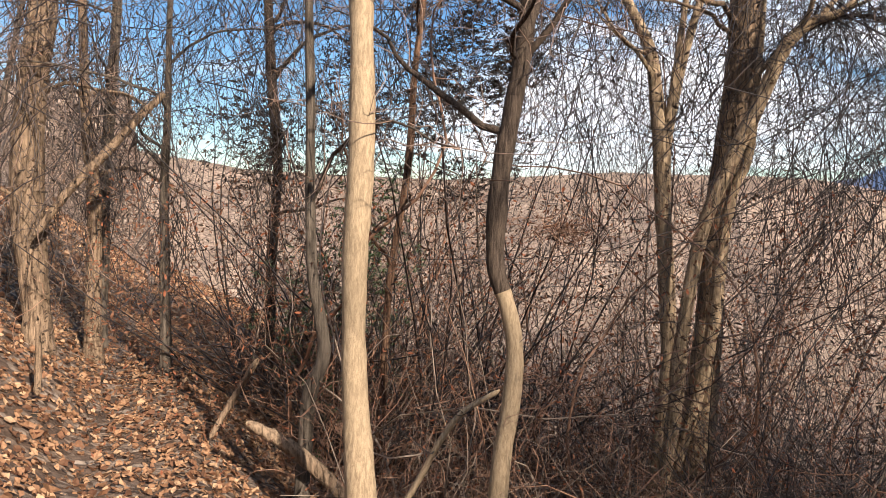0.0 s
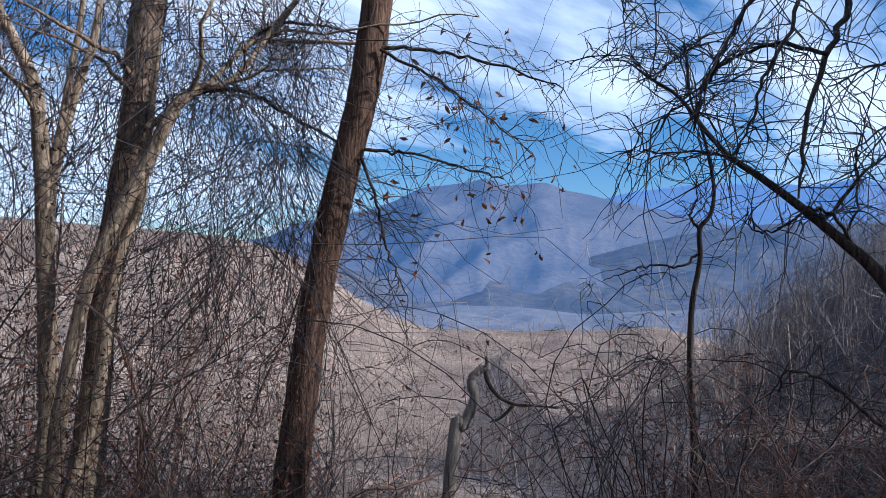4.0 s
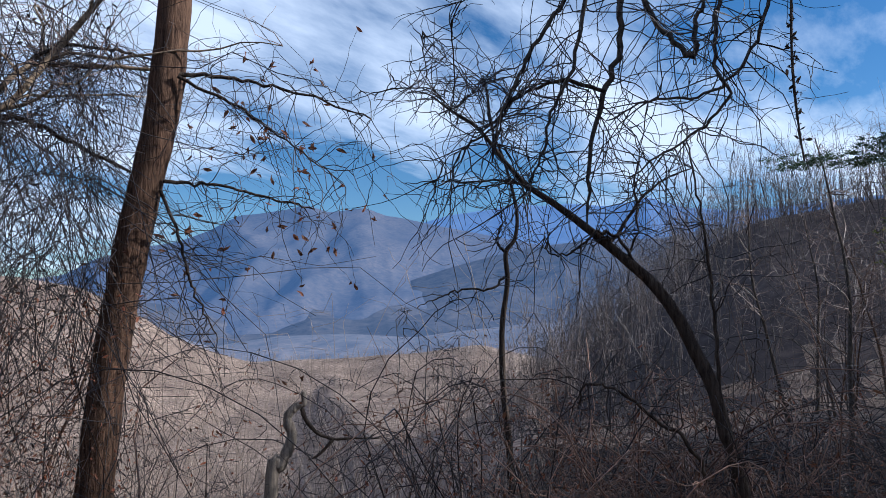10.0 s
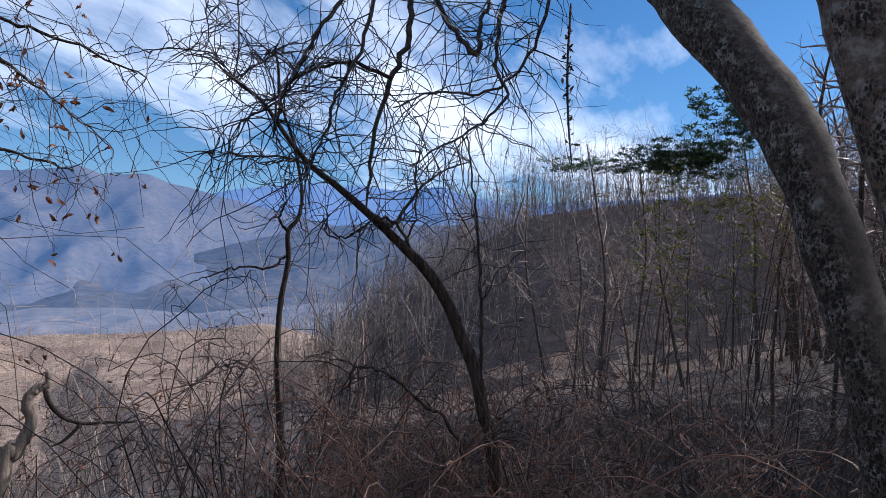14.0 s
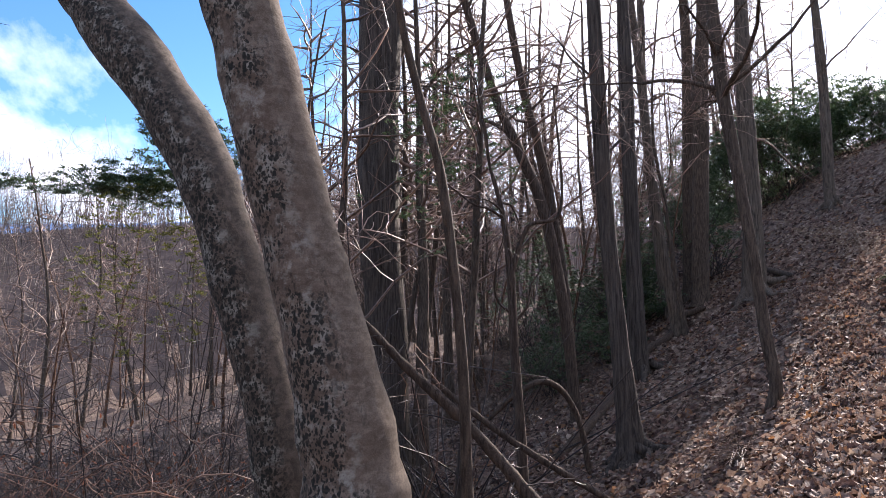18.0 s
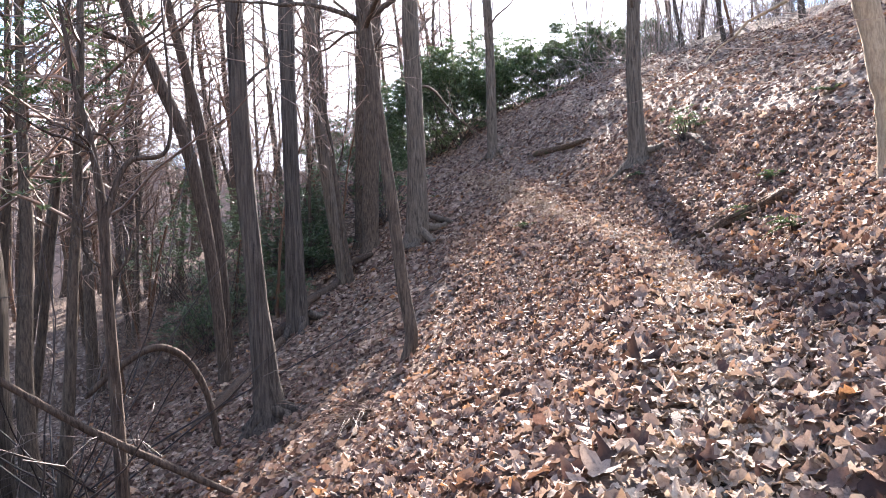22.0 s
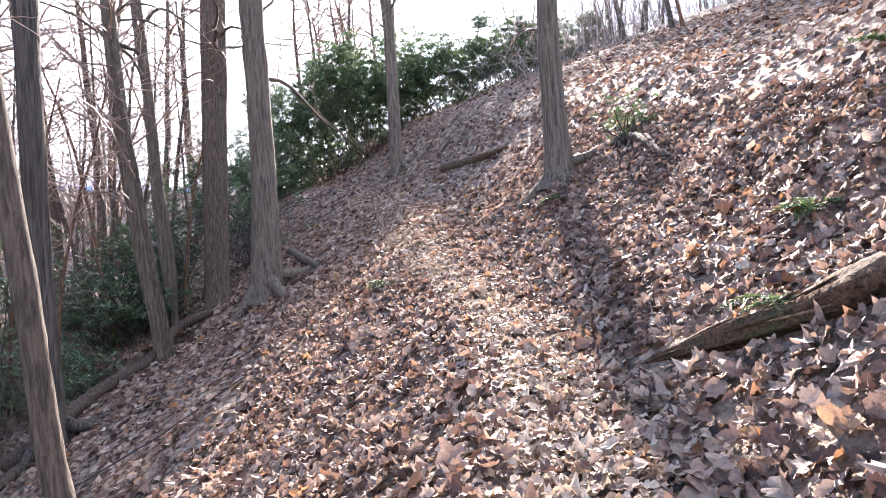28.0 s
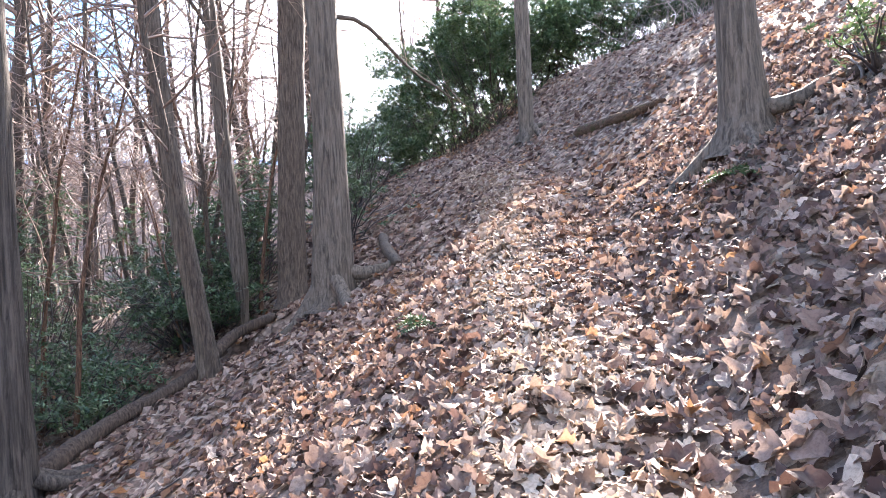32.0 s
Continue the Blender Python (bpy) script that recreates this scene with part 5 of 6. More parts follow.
def far_wood(name, label, count, yaw0, yaw1, d0, d1, height, mat, thick=0.07, centre=(0, 0)):
    """Bare woods too far off to count: stems with a few rising branches."""
    a = np.radians(rng.uniform(yaw0, yaw1, count))
    d = np.sqrt(rng.uniform(d0 ** 2, d1 ** 2, count))
    x, y = centre[0] - np.sin(a) * d, centre[1] + np.cos(a) * d
    h = height * rng.uniform(0.4, 1.3, count)
    q = wander(np.stack([x, y, land(x, y) - 0.3], -1), rng.normal(size=(count, 3)) * 0.10 + [0, 0, 1], h, 5, 0.09)
    m = count * 6
    k = rng.integers(0, count, m)
    p = q[k, rng.integers(1, 5, m)]
    b = wander(p, rng.normal(size=(m, 3)) * 0.9 + [0, 0, 0.5], h[k] * rng.uniform(0.12, 0.42, m), 4, 0.40, (0, 0, 0.04))
    r = thick * 0.7 * h / height
    v, f = tube_arrays(q, taper(r, r * 0.25, count, 5), 3)
    v2, f2 = tube_arrays(b, taper(thick * 0.34, thick * 0.14, m, 4), 3)
    ob = link(name, np.concatenate([v, v2]), np.concatenate([f, f2 + len(v)]), mat)
    return tagged(ob, label, "woods", kind="stuff")


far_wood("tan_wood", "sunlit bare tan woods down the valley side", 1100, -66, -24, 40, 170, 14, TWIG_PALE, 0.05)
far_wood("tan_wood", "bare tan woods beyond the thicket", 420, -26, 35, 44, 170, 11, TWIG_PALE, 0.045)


def ridge_wood(name, label, hill, count, height, mat, thick):
    """Bare trees standing on a far hill, too many to count."""
    v = np.empty(len(hill.data.vertices) * 3, np.float32)
    hill.data.vertices.foreach_get("co", v)
    v = v.reshape(-1, 3)[420 * 14:-420]
    yaw_ = np.degrees(np.arctan2(-v[:, 0], v[:, 1]))
    v = v[(yaw_ > -66) & (yaw_ < 22)]
    p = v[rng.integers(0, len(v), count)] + rng.normal(0, 1.2, (count, 3)) * [1, 1, 0]
    h = height * rng.uniform(0.6, 1.25, count)
    q = wander(p, rng.normal(size=(count, 3)) * 0.08 + [0, 0, 1], h, 4, 0.06)
    m = count * 5
    k = rng.integers(0, count, m)
    b = wander(q[k, rng.integers(1, 4, m)], rng.normal(size=(m, 3)) * 0.6 + [0, 0, 0.8], h[k] * rng.uniform(0.25, 0.5, m), 3, 0.25)
    v1, f1 = tube_arrays(q, taper(thick, thick * 0.4, count, 4), 3)
    v2, f2 = tube_arrays(b, taper(thick * 0.5, thick * 0.25, m, 3), 3)
    return tagged(link(name, np.concatenate([v1, v2]), np.concatenate([f1, f2 + len(v1)]), mat), label, "woods", kind="stuff")


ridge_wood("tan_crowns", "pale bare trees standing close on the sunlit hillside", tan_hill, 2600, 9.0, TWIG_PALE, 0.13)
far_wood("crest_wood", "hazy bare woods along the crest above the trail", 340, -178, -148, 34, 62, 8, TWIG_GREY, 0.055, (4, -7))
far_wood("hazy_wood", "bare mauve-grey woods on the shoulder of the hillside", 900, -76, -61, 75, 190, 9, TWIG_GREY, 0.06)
far_wood("grey_wood", "bare grey woods covering the shaded hillside", 2500, -150, -64, 50, 185, 11, TWIG_SHADED_BROWN, 0.075)
far_wood("crest_wood", "bare grey woods along the crest of the hillside", 1000, -112, -64, 118, 172, 12, TWIG_SHADED_BROWN, 0.085)

# ---- undergrowth ----


def thicket(name, label, count, yaw0, yaw1, d0, d1, height, mat, centre=(0, 0), upright=1.0, jitter=0.22, thick=0.006, arch=-0.03, sub=1.5, clear=1.6, fine=0.5, clump=1, rings_=7, side=0.26):
    """A tangle of thin stems and side twigs that nobody could count."""
    a = np.radians(rng.uniform(yaw0, yaw1, count))
    d = d0 + (d1 - d0) * rng.uniform(0, 1, count) ** 0.7
    if clump > 1:
        own = rng.integers(0, max(count // clump, 1), count)
        a, d = a[own] + rng.normal(0, 0.22, count) / d[own], d[own] + rng.normal(0, 0.22, count)
    x, y = centre[0] - np.sin(a) * d, centre[1] + np.cos(a) * d
    keep = np.abs(on_trail(x, y)[0]) > clear
    x, y = x[keep], y[keep]
    c = len(x)
    p = np.stack([x, y, land(x, y) - 0.05], -1)
    way = rng.normal(size=(c, 3)) * 0.45 + np.array([0, 0, upright])
    q = wander(p, way, height * rng.uniform(0.45, 1.15, c), rings_, jitter * 1.15 * (7 / rings_) ** 0.3, (0, 0, arch * 9.1 / rings_))
    m = int(c * sub)
    s = q[rng.integers(0, c, m), rng.integers(2, rings_, m)]
    q2 = wander(s, rng.normal(size=(m, 3)) + [0, 0, 0.25], rng.uniform(0.2, 0.8, m) * height * side, 7, jitter * 2.8, (0, 0, arch * 1.3))
    r = rng.uniform(0.5, 1.4, c) * thick
    room = clear - 1.6 if clear > 5 else 0.9
    k1, k2 = [(np.abs(on_trail(w[..., 0], w[..., 1])[0]) > room).all(axis=1) & (np.hypot(w[..., 0] - 0.3, w[..., 1]) > 5.7).all(axis=1) for w in (q, q2)]
    q, r, q2 = q[k1], r[k1], q2[k2]
    c, m = len(q), len(q2)
    v, f = tube_arrays(q, taper(r, r * 0.35, c, rings_), 3)
    v2, f2 = tube_arrays(q2, taper(thick * fine, thick * fine * 0.45, m, 7), 3)
    ob = link(name, np.concatenate([v, v2]), np.concatenate([f, f2 + len(v)]), mat)
    return tagged(ob, label, "undergrowth", kind="stuff")


def curtain(name, label, count, yaw0, yaw1, d0, d1, top0, top1, length, mat, thick=0.003):
    """Vines that hang from the crowns."""
    a = np.radians(rng.uniform(yaw0, yaw1, count))
    d = rng.uniform(d0, d1, count)
    p = np.stack([-np.sin(a) * d, np.cos(a) * d, rng.uniform(top0, top1, count)], -1)
    q = wander(p, rng.normal(size=(count, 3)) * 0.7 + [0, 0, -1.0], length * rng.uniform(0.4, 1.2, count), 8, 0.36, (0, 0, -0.11))
    m = count * 2
    s = q[rng.integers(0, count, m), rng.integers(2, 8, m)]
    q2 = wander(s, rng.normal(size=(m, 3)) + [0, 0, -0.3], rng.uniform(0.2, 0.9, m), 5, 0.36, (0, 0, -0.05))
    r = rng.uniform(0.6, 1.7, count) * thick
    v, f = tube_arrays(q, taper(r, r * 0.5, count, 8), 3)
    v2, f2 = tube_arrays(q2, taper(thick * 0.6, thick * 0.3, m, 5), 3)
    ob = link(name, np.concatenate([v, v2]), np.concatenate([f, f2 + len(v)]), mat)
    return tagged(ob, label, "vines", kind="stuff")


thicket("bramble_thicket", "dense tangle of reddish-brown vines and brambles", 800, -36, 16, 6.8, 15, 5.4, TWIG_RED, upright=2.2, thick=0.010, jitter=0.36, sub=6.0, clump=6, rings_=8)
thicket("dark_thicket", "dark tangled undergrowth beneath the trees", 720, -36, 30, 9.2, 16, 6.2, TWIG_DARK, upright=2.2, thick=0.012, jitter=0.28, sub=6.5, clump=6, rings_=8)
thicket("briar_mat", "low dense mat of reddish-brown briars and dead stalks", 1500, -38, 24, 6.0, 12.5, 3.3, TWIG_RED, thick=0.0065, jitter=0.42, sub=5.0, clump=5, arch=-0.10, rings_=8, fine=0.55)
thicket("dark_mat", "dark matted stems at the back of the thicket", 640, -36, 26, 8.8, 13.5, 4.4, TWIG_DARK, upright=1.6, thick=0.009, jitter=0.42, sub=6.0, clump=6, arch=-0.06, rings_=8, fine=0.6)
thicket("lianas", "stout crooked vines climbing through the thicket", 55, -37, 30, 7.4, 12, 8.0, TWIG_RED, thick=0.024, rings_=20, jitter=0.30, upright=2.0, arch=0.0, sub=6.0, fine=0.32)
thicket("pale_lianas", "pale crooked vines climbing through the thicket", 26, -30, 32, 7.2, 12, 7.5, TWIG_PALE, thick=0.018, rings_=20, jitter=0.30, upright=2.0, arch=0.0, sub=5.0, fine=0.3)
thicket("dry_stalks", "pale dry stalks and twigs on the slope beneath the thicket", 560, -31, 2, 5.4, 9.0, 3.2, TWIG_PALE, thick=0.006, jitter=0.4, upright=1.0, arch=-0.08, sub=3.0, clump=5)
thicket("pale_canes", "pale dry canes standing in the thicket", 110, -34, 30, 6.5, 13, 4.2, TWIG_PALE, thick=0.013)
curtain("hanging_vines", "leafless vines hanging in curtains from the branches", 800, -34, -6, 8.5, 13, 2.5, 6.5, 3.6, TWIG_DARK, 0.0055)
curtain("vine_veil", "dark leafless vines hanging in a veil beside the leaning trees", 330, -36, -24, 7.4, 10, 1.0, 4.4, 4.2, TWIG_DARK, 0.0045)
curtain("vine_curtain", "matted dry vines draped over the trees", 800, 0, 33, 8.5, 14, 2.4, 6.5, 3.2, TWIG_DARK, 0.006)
thicket("slope_brush", "brown tangle of brush on the slope below the look-out", 420, -80, -54, 7.0, 13, 4.4, TWIG_SHADED_BROWN, thick=0.011, arch=-0.12, upright=1.0, jitter=0.36, sub=5.5, clump=6, fine=0.42)
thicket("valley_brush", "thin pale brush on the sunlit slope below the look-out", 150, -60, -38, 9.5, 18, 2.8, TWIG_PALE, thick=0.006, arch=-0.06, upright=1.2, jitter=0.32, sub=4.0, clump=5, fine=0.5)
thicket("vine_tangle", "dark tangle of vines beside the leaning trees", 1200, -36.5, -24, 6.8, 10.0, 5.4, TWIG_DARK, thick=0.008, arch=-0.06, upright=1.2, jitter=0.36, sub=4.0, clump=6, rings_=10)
thicket("hillside_saplings", "brown crooked saplings crowding the shaded hillside", 330, -103, -66, 9, 24, 6.6, TWIG_SHADED_BROWN, thick=0.014, jitter=0.58, upright=1.1, sub=9.0, fine=0.33, rings_=12, clear=6.8, side=0.42)
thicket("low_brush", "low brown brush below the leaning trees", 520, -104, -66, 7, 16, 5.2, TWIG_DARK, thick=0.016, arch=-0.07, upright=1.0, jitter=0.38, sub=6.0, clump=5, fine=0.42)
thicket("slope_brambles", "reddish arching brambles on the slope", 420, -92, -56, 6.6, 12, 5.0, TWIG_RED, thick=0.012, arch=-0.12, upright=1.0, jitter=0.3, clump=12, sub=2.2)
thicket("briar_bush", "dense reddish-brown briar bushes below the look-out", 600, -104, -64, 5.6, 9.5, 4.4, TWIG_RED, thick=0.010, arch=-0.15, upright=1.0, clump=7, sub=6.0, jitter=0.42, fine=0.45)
thicket("grey_saplings", "grey tangle of bare saplings on the shaded slope", 700, -106, -66, 9, 26, 6.0, TWIG_SHADED_BROWN, thick=0.014, jitter=0.44, upright=1.0, sub=8.0, clear=6.8, side=0.42)
thicket("wood_undergrowth", "bare twiggy undergrowth below the trail", 420, -118, -84, 7, 30, 3.4, TWIG_SHADED_BROWN, centre=(3, -6), thick=0.010, clear=9.5, jitter=0.42, upright=0.8, sub=3.0)
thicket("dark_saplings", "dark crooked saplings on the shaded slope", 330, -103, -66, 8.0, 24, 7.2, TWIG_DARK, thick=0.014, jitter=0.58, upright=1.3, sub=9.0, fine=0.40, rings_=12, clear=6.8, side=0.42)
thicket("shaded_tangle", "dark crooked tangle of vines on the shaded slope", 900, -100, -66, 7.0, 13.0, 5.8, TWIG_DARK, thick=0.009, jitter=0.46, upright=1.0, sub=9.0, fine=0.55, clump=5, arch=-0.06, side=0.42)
# The pale colour puts rim light on these twigs.
thicket("pale_twigs", "bare twigs below the trail, painted pale for rim light", 60, -124, -90, 8, 20, 2.4, TWIG_PALE, centre=(8, -11), thick=0.005, clear=8.5, upright=1.0, sub=2.5, jitter=0.3)
thicket("trail_undergrowth", "bare twiggy undergrowth at the edge of the wood", 500, -128, -98, 9, 30, 3.0, TWIG, centre=(4, -8), thick=0.007, clear=9.0, sub=2.0)
thicket("upper_undergrowth", "bare brush high on the slope above the trail", 500, -176, -146, 25, 46, 3.4, TWIG_GREY, centre=(4, -7), thick=0.012, clear=8.0, sub=2.0)
thicket("crest_brush", "hazy grey brush along the crest above the bend", 420, -166, -138, 27, 44, 4.6, TWIG_GREY, centre=(4, -7), thick=0.016, clear=6.0, upright=1.2, sub=6.0, jitter=0.3)
thicket("bank_brush", "tangled bare brush on the bank below the trail", 300, -118, -86, 7, 16, 2.4, TWIG_SHADED_BROWN, centre=(6, -12), thick=0.006, clear=6.9, upright=0.9, sub=5.0, jitter=0.4, clump=4)
thicket("edge_saplings", "thin bare saplings and twigs below the trail", 420, -122, -84, 6, 22, 3.4, TWIG_SHADED_BROWN, centre=(8, -11), thick=0.010, clear=9.0, upright=0.9, sub=3.0, jitter=0.42)


def briar_mound(x, y, top, wide, count, mat):
    """A mound of briars: canes that rise, arch over and hang, with fine side twigs."""
    g = ground_at(x, y)
    t_ = thing("briar_mound", "mound of arching reddish-brown briar canes below the look-out", "shrub", "", (x, y, g))
    az = rng.uniform(0, 6.28, count)
    start = np.stack([x + rng.normal(0, wide * 0.35, count), y + rng.normal(0, wide * 0.35, count), np.full(count, g)], -1)
    q = wander(start, np.stack([np.cos(az) * 0.28, np.sin(az) * 0.28, np.ones(count)], -1), (top - g) * rng.uniform(1.0, 1.4, count), 16, 0.24, (0, 0, 0.0))
    u = np.linspace(0, 1, 16)
    out = np.stack([np.cos(az), np.sin(az)], -1)
    q[..., :2] += out[:, None] * (u ** 2.2)[None, :, None] * rng.uniform(0.3, 1.2, count)[:, None, None] * wide
    q[..., 2] = g + (top - g) * rng.uniform(0.7, 1.08, count)[:, None] * np.sin(u * rng.uniform(1.7, 2.5, count)[:, None]) + (q[..., 2] - q[..., 2].mean(axis=0)) * 0.12
    m = count * 14
    a = q[rng.integers(0, count, m), rng.integers(6, 16, m)]
    q2 = wander(a, rng.normal(size=(m, 3)) + [0, 0, -0.1], rng.uniform(0.12, 0.6, m), 7, 0.6, (0, 0, -0.06))
    stems("cane", q, taper(0.009, 0.0035, count, 16), mat, t_, 4)["kind"] = "stuff"
    stems("twig", q2, taper(0.004, 0.0018, m, 7), mat, t_, 3)["kind"] = "stuff"
    at = q2[rng.integers(0, m, count * 3), rng.integers(2, 7, count * 3)]
    scatter("withered_leaf", OVAL, at, turns(rng.normal(size=(count * 3, 3)), rng.uniform(0, 6.28, count * 3)), rng.uniform(0.03, 0.07, count * 3), DEAD_LEAF, t_)["kind"] = "stuff"


for x, y, top, wide, count, mat in ((6.75, 3.5, 1.0, 0.5, 55, TWIG_DARK), (7.2, 2.5, 0.45, 0.5, 50, TWIG_RED), (7.3, 1.2, 0.2, 0.5, 50, TWIG_RED), (7.4, 0.2, 0.3, 0.5, 45, TWIG)):
    briar_mound(x, y, top, wide, count, mat)


def caught(name, label, count, yaw0, yaw1, d0, d1, z0, z1, size, mat):
    """Withered leaves caught in the tangle."""
    a, d = np.radians(rng.uniform(yaw0, yaw1, count)), rng.uniform(d0, d1, count)
    p = np.stack([-np.sin(a) * d, np.cos(a) * d, rng.uniform(z0, z1, count)], -1)
    ob = scatter(name, OVAL, p, turns(rng.normal(size=(count, 3)), rng.uniform(0, 6.28, count)), rng.uniform(0.6, 1.3, count) * size, mat)
    return tagged(ob, label, "leaves", kind="stuff")


caught("caught_leaves", "small withered leaves caught in the brambles", 15000, -37, 26, 6.6, 12, -3.4, 1.6, 0.055, DEAD_LEAF)
caught("caught_leaves", "dark curled leaves caught in the vines", 15000, -36, 30, 7.0, 12, -2.6, 5.0, 0.055, DARK_LEAF)
caught("caught_leaves", "small withered leaves caught in the briars", 4200, -102, -60, 6, 10, -2.4, 0.15, 0.055, DEAD_LEAF)
caught("caught_leaves", "small withered leaves caught in the brush", 900, -100, -40, 7, 12, -2.2, 0.6, 0.07, DEAD_LEAF)


def foliage(name, label, centre, size, count, leaf, mat, stems_=60, category="shrub", lift=0.0):
    """An evergreen shrub: woody stems and whorls of leaves at their tips."""
    c = np.array(centre, float)
    t_ = thing(name, label, category, "", tuple(c))
    half = np.array([size[0], size[1], size[2] * 0.5])
    q = wander(np.repeat(c[None], stems_, 0) + rng.normal(0, 0.15, (stems_, 3)) * [size[0], size[1], 0], rng.normal(size=(stems_, 3)) * [0.6, 0.6, 0.2] + [0, 0, 1.0], rng.uniform(0.6, 1.0, stems_) * (size[2] + lift), 8, 0.22 if lift == 0 else 0.08)
    stems("woody_stem", q, taper(0.02, 0.006, stems_, 8), TWIG_DARK, t_, 4)["kind"] = "stuff"
    n_ = count // 8
    lobes = 40
    mid = unit(rng.normal(size=(lobes, 3))) * rng.uniform(0.30, 1.0, (lobes, 1)) * half + c + [0, 0, lift + size[2] * 0.52]
    ball = unit(rng.normal(size=(n_, 3))) * rng.uniform(0.25, 1.0, (n_, 1)) ** 0.5
    own = rng.integers(0, lobes, n_)
    s = mid[own] + ball * half * rng.uniform(0.14, 0.36, lobes)[own][:, None]
    at = np.repeat(s, 8, 0)
    az = np.tile(np.arange(8) * 0.785, n_) + np.repeat(rng.uniform(0, 6.28, n_), 8)
    out = np.stack([np.cos(az), np.sin(az), rng.uniform(-0.5, 0.35, n_ * 8)], -1)
    place = at + out * leaf * 0.55
    nz = unit(np.array([0, 0, 1.0]) - out * 0.45 + rng.normal(0, 0.2, out.shape))
    y = unit(out - nz * (out * nz).sum(-1, keepdims=True))
    scatter("leaf", SPRAY, place, np.stack([np.cross(y, nz), y, nz], -1), rng.uniform(0.7, 1.2, n_ * 8) * leaf, mat, t_)["kind"] = "stuff"
    return t_


for k_, (x, y, h) in enumerate([(29.2, -26.11, 4.5), (33.8, -31.53, 6.2), (30.12, -30.4, 6.4), (27.63, -30.09, 6.4), (25.68, -29.89, 5.9), (26.48, -33.19, 4.6), (25.09, -34.32, 4.0), (24.53, -37.19, 3.8), (24.03, -41.08, 3.4), (22.92, -44.0, 3.0)]):
    foliage("rhododendron", "tall evergreen rhododendron crowding the bend of the trail" if k_ < 5 else "dark evergreen rhododendron on the bank above the bend", on_ground(x, y, -0.4), (2.7, 2.5, h), 8000, 0.24, GREEN, 44)
foliage("evergreen_shrub", "low dark evergreen shrub below the trail", on_ground(22.5, -17.0), (2.0, 1.8, 2.6), 2200, 0.17, GREEN)
foliage("evergreen_shrub", "low dark evergreen shrub below the trail", on_ground(27.0, -15.0), (2.6, 2.2, 2.8), 2200, 0.18, GREEN)
for x, y, h in ((23.5, -18.6, 2.6), (26.0, -20.2, 3.0), (21.8, -14.6, 2.2), (21.4, -17.2, 1.8)):
    foliage("evergreen_shrub", "low dark evergreen shrub among the trunks below the trail", on_ground(x, y, -0.2), (1.9, 1.7, h), 1700, 0.17, GREEN, 24)
foliage("evergreen_shrub", "leafy evergreen sprig under the root on the bank", on_ground(*SHAPES["stub"][1][:2], -0.1), (0.7, 0.6, 0.8), 700, 0.085, GREEN, 20)
foliage("evergreen_shrub", "small evergreen shrub beside the fallen tree", on_ground(19.5, -12.5), (1.3, 1.3, 1.6), 1200, 0.14, GREEN, 30)
foliage("evergreen_shrub", "straggling evergreen shrub at the edge of the wood", on_ground(21.0, -20.5), (1.6, 1.6, 3.0), 1600, 0.16, GREEN, 30)
foliage("evergreen_tree", "flat-topped evergreen crown tangled with vines", on_ground(17.6, -0.7), (1.2, 1.6, 0.95), 6500, 0.11, GREEN, 14, "tree", 4.0 - ground_at(17.6, -0.7))
foliage("evergreen_tree", "thin evergreen bough draped with brown vines", on_ground(17.4, 1.1), (0.8, 1.5, 0.45), 1500, 0.10, GREEN, 14, "tree", 4.2 - ground_at(17.4, 1.1))
foliage("evergreen_tree", "small bright evergreen crown behind the leaning trees", on_ground(17.9, -1.9), (1.2, 1.2, 2.0), 4000, 0.13, GREEN, 8, "tree", 4.5 - ground_at(17.9, -1.9))
for x, y, z, c_ in ((14.3, -7.0, 4.6, 1500), (12.7, -5.9, 2.6, 900), (20.8, -13.4, 1.4, 2200), (24.2, -14.5, 2.6, 2000)):
    foliage("evergreen_tree", "thin evergreen sapling with sparse leafy sprays", on_ground(x, y), (1.4, 1.4, 2.4), c_, 0.12, GREEN, 10, "tree", z - ground_at(x, y))
for x, y, h in ((22.2, -17.7, 3.4), (23.6, -19.6, 3.6), (24.0, -22.6, 3.6), (25.5, -17.5, 3.0), (19.6, -14.6, 1.5), (21.8, -13.2, 1.8)):
    foliage("evergreen_shrub", "dark glossy evergreen shrub among the trunks below the trail", on_ground(x, y, -0.2), (1.5, 1.4, h), 2400, 0.15, GREEN, 24)
foliage("yellow_vine", "yellow-green leafy vine below the evergreen crown", on_ground(16.9, -1.3), (1.2, 1.7, 3.9), 2600, 0.11, GREEN_YELLOW, 14, "vine", 0.6 - ground_at(16.9, -1.3))
foliage("holly", "tree hung with dark withered vine leaves in the thicket", on_ground(0.3, 11.4), (1.35, 1.1, 3.8), 9000, 0.085, DARK_LEAF, 24, "tree", 1.2 - ground_at(0.3, 11.4))
for x, y, z, w, h, c_ in ((-1.2, 11.4, 1.7, 0.9, 2.4, 3800), (-3.0, 11.6, 1.2, 1.0, 2.2, 3600), (1.05, 10.5, 2.7, 0.6, 1.8, 2000)):
    foliage("vine_mass", "mass of dark withered vine leaves on a thicket tree", on_ground(x, y), (w, w * 0.9, h), c_, 0.08, DARK_LEAF, 12, "vine", z - ground_at(x, y))
foliage("holly", "leafy evergreen among the thin trees of the thicket", on_ground(-0.9, 9.9), (0.8, 0.7, 2.6), 2600, 0.075, GREEN, 20, "tree", -0.6 - ground_at(-0.9, 9.9))
foliage("holly", "low dark leafy evergreen in the thicket", on_ground(-1.6, 10.5), (1.3, 1.0, 3.9), 5200, 0.085, GREEN, 30)


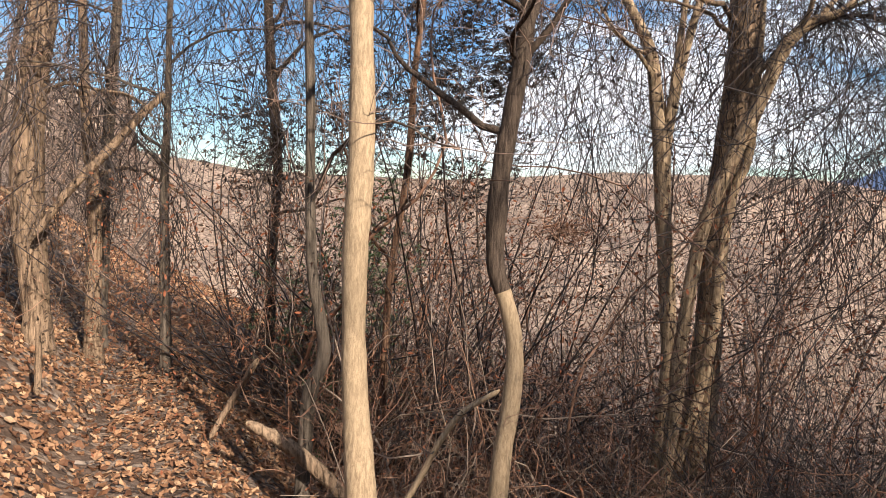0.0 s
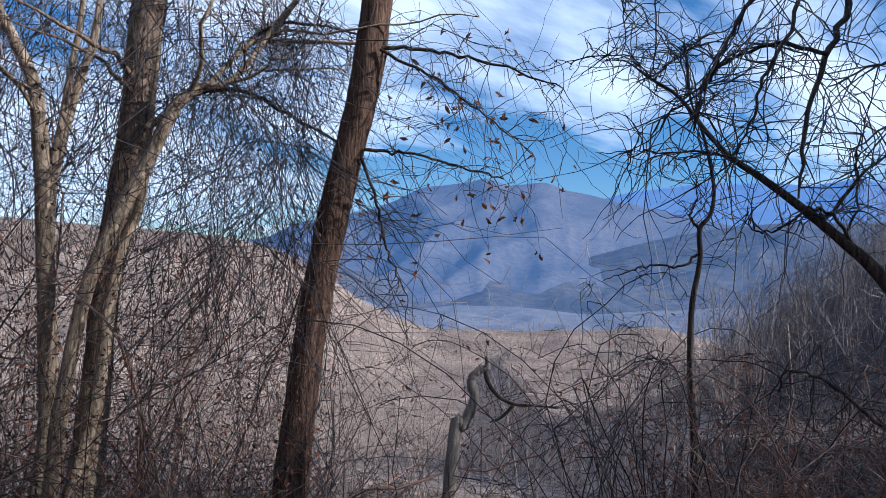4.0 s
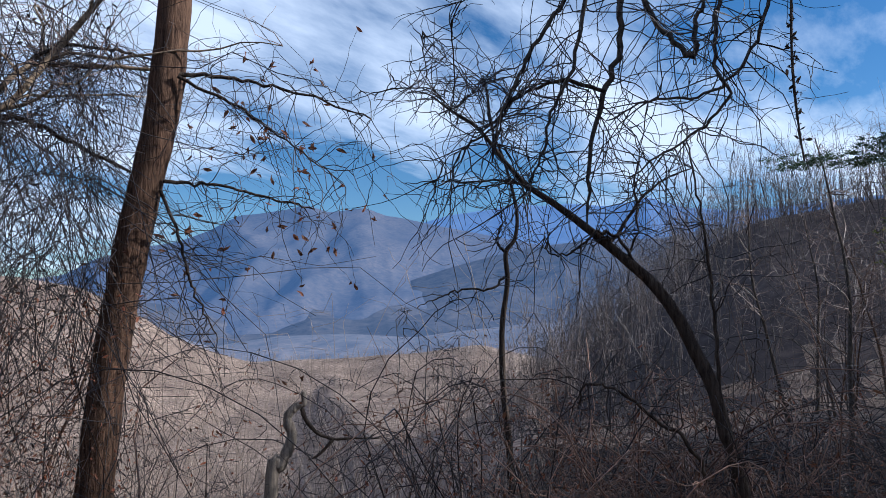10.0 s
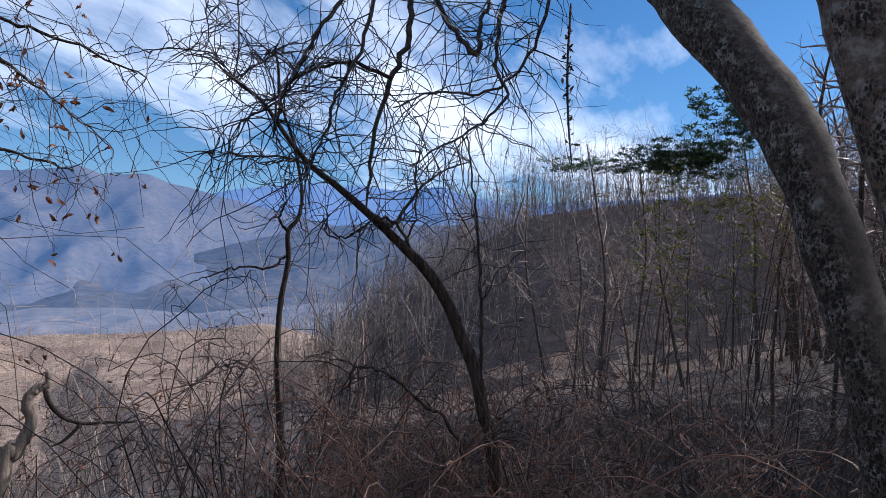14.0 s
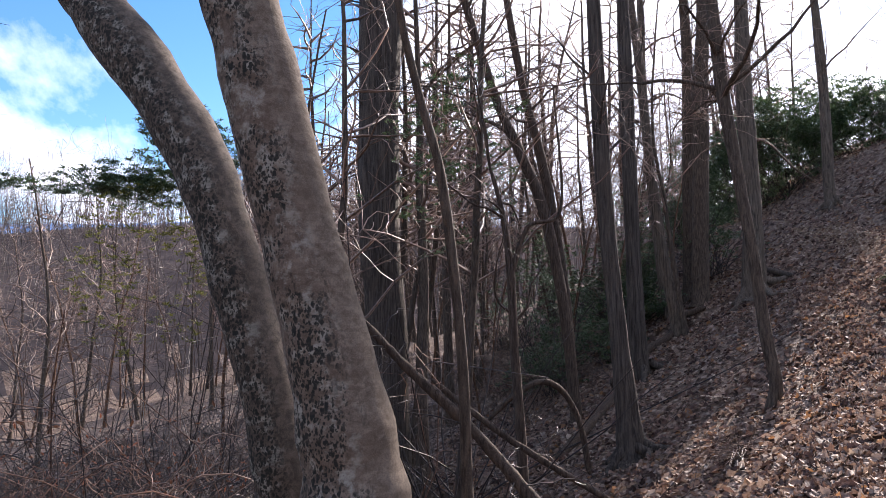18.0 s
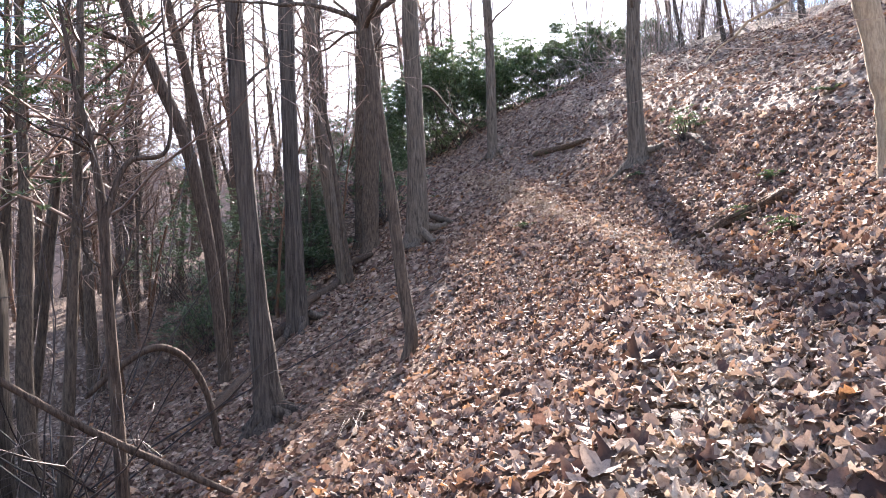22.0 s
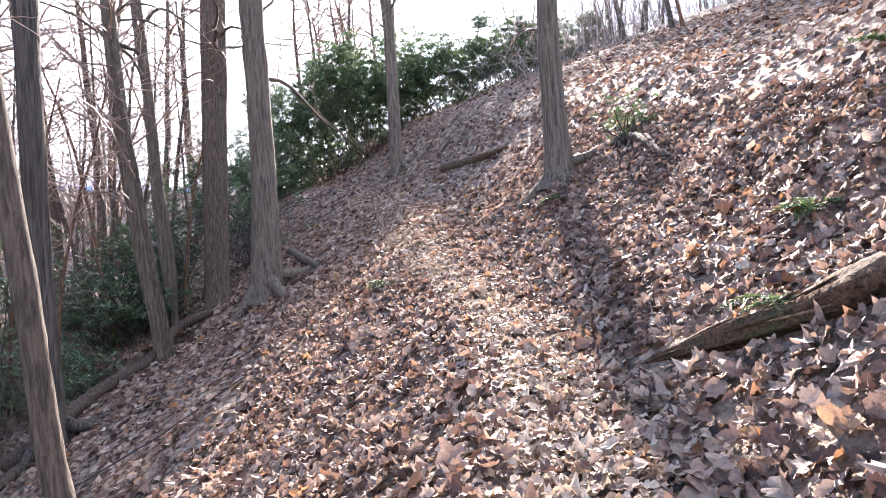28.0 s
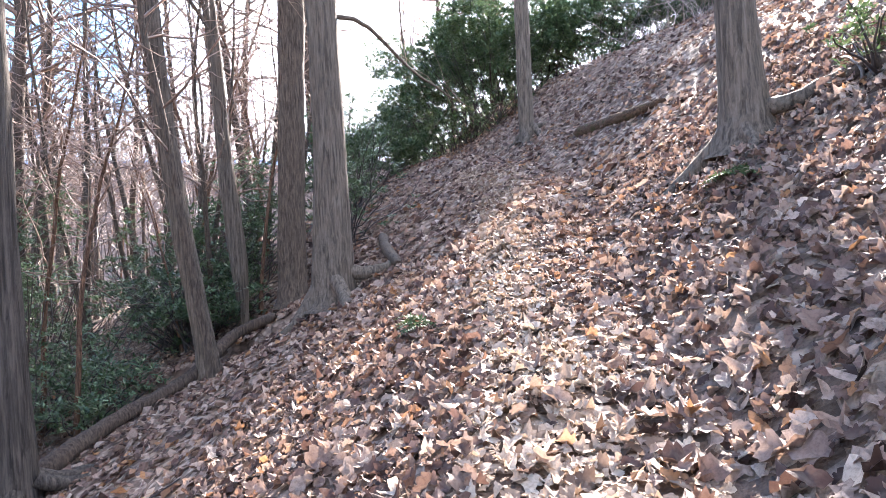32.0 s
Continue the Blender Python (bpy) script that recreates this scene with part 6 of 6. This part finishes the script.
def fern(x, y, fronds=9, length=0.40):
    """A Christmas fern: arching fronds with rows of small leaflets."""
    c = np.array(on_ground(x, y, 0.02))
    t_ = thing("fern", "green evergreen fern growing out of the leaves", "fern", "ferns by the trail", tuple(c))
    az = rng.uniform(0, 6.28, fronds)
    q = wander(np.repeat(c[None], fronds, 0), np.stack([np.cos(az), np.sin(az), rng.uniform(0.5, 1.1, fronds)], -1), length * rng.uniform(0.7, 1.2, fronds), 16, 0.03, (0, 0, -0.09))
    for k in range(fronds):
        f_ = stems("frond", q[k:k + 1], taper(0.004, 0.001, 1, 16), FERN, t_, 3)
    tan = unit(q[:, 2:] - q[:, 1:-1]).reshape(-1, 3)
    at = q[:, 2:].reshape(-1, 3)
    side = unit(np.cross(tan, [0, 0, 1.0]))
    w = np.tile(np.sin(np.linspace(0.5, 3.05, 14)), fronds)
    for sgn in (1, -1):
        y_ = unit(side * sgn + tan * 0.35)
        nz = unit(np.cross(side * sgn, tan) * sgn + [0, 0, 0.6])
        nz = unit(nz - y_ * (nz * y_).sum(-1, keepdims=True))
        scatter("leaflet", OVAL, at + y_ * 0.03 * w[:, None], np.stack([np.cross(y_, nz), y_, nz], -1), 0.065 * w + 0.008, FERN, t_)["kind"] = "stuff"


for x, y in FERNS:
    fern(x, y)

# ---- fallen leaves ----


def litter(name, label, count, y0, y1, near, far, size, mat, shapes=BOTH, lift=0.045, tilt=0.27, spread_=0.0, bare=0.0, soft=False):
    """Loose leaves on the ground beside the trail, from y0 down to y1, between two distances from its line (plus: uphill)."""
    y = rng.uniform(y1, y0, count)
    t_ = TRAIL[::-1]
    x = np.interp(y, t_[:, 1], t_[:, 0])
    dx = (np.interp(y - 0.3, t_[:, 1], t_[:, 0]) - np.interp(y + 0.3, t_[:, 1], t_[:, 0])) / -0.6
    n_ = unit(np.stack([-np.ones(count), dx], -1))
    off = rng.uniform(near, far, count) if spread_ == 0 else rng.normal(0, spread_, count)
    line = np.interp(y, [-24, -20, -16, -13], [-0.95, -0.85, -0.4, 0.0])
    if spread_:
        off = off + line
    if bare:
        log = spline(SHAPES["rightlog"], 60)
        free = np.min(np.hypot(x[:, None] + (n_[:, 0] * off)[:, None] - log[:, 0], y[:, None] + (n_[:, 1] * off)[:, None] - log[:, 1]) - log[:, 3], axis=1) > 0.05
        x, y, n_, off, line = x[free], y[free], n_[free], off[free], line[free]
        count = len(x)
        keep = (np.abs(off - line + 0.03) > bare * rng.uniform(0.7, 1.3, count)) | (rng.uniform(size=count) < 0.15)
        x, y, n_, off = x[keep], y[keep], n_[keep], off[keep]
        count = len(x)
    x, y = x + n_[:, 0] * off, y + n_[:, 1] * off
    nrm = slope_normal(x, y) + rng.normal(0, tilt, (count, 3)) * [1, 1, 0.3]
    p = np.stack([x, y, land(x, y) + rng.uniform(0.005, lift, count)], -1)
    ob = scatter(name, shapes, p, turns(nrm, rng.uniform(0, 6.28, count)), (0.55 + rng.gamma(3.0, 0.13, count)) * size, mat, smooth=soft)
    return tagged(ob, label, "leaves", kind="stuff")


litter("leaf_litter", "thick layer of dry brown fallen leaves beside the trail", 44000, -2.0, -19.0, -2.9, 3.2, 0.102, LITTER, tilt=0.40, lift=0.085, bare=0.33, soft=True)
litter("trail_leaves", "pale trodden leaves along the trail", 12500, -1.0, -24, -0.45, 0.4, 0.082, LITTER_TRAIL, lift=0.05, tilt=0.17, spread_=0.23, soft=True)
litter("leaf_litter", "dry brown fallen leaves on the slope below the trail", 30000, -2.0, -24, -13, -2.8, 0.135, LITTER, PLAIN, tilt=0.3)
litter("leaf_litter", "dry brown fallen leaves on the slope above the trail", 27000, -4.0, -34, 3.1, 13, 0.14, LITTER, PLAIN, tilt=0.3)
litter("leaf_litter", "dry brown fallen leaves at the bend of the trail", 14000, -18.8, -33, -5, 3.5, 0.15, LITTER, PLAIN, tilt=0.3)
litter("leaf_litter", "sunlit brown fallen leaves along the trail behind", 24000, 18, 3.0, -2.6, 5.0, 0.082, LITTER_SUNLIT, PLAIN, tilt=0.4)
litter("leaf_litter", "brown fallen leaves along the trail beyond the thicket", 12000, 36, 16, -5, 7, 0.13, LITTER_SUNLIT, PLAIN, tilt=0.4)
litter("leaf_litter", "dry brown fallen leaves round the look-out", 7000, 3.2, -2.2, -2.6, 3.4, 0.11, LITTER, PLAIN)

loose = []
for k in range(5):
    v = BOTH[0][k * 3]
    me = link("leaf", v, BOTH[1], LITTER_LOOSE, smooth=True)
    loose.append(me.data)
    bpy.data.objects.remove(me)
for k in range(260):
    y = rng.uniform(-19.5, -2.6)
    t_ = TRAIL[::-1]
    x = np.interp(y, t_[:, 1], t_[:, 0]) + rng.uniform(-1.8, 1.8)
    leaf = new("leaf", loose[k % 5])
    s = rng.uniform(0.11, 0.17)
    z_ = slope_normal(np.array([x]), np.array([y]))[0] + rng.normal(0, 0.22, 3)
    leaf.matrix_world = Matrix.LocRotScale((x, y, ground_at(x, y) + 0.055), Vector(z_).to_track_quat("Z", "Y") @ Euler((0, 0, rng.uniform(0, 6.28))).to_quaternion(), (s, s, s))
    leaf.parent = ground
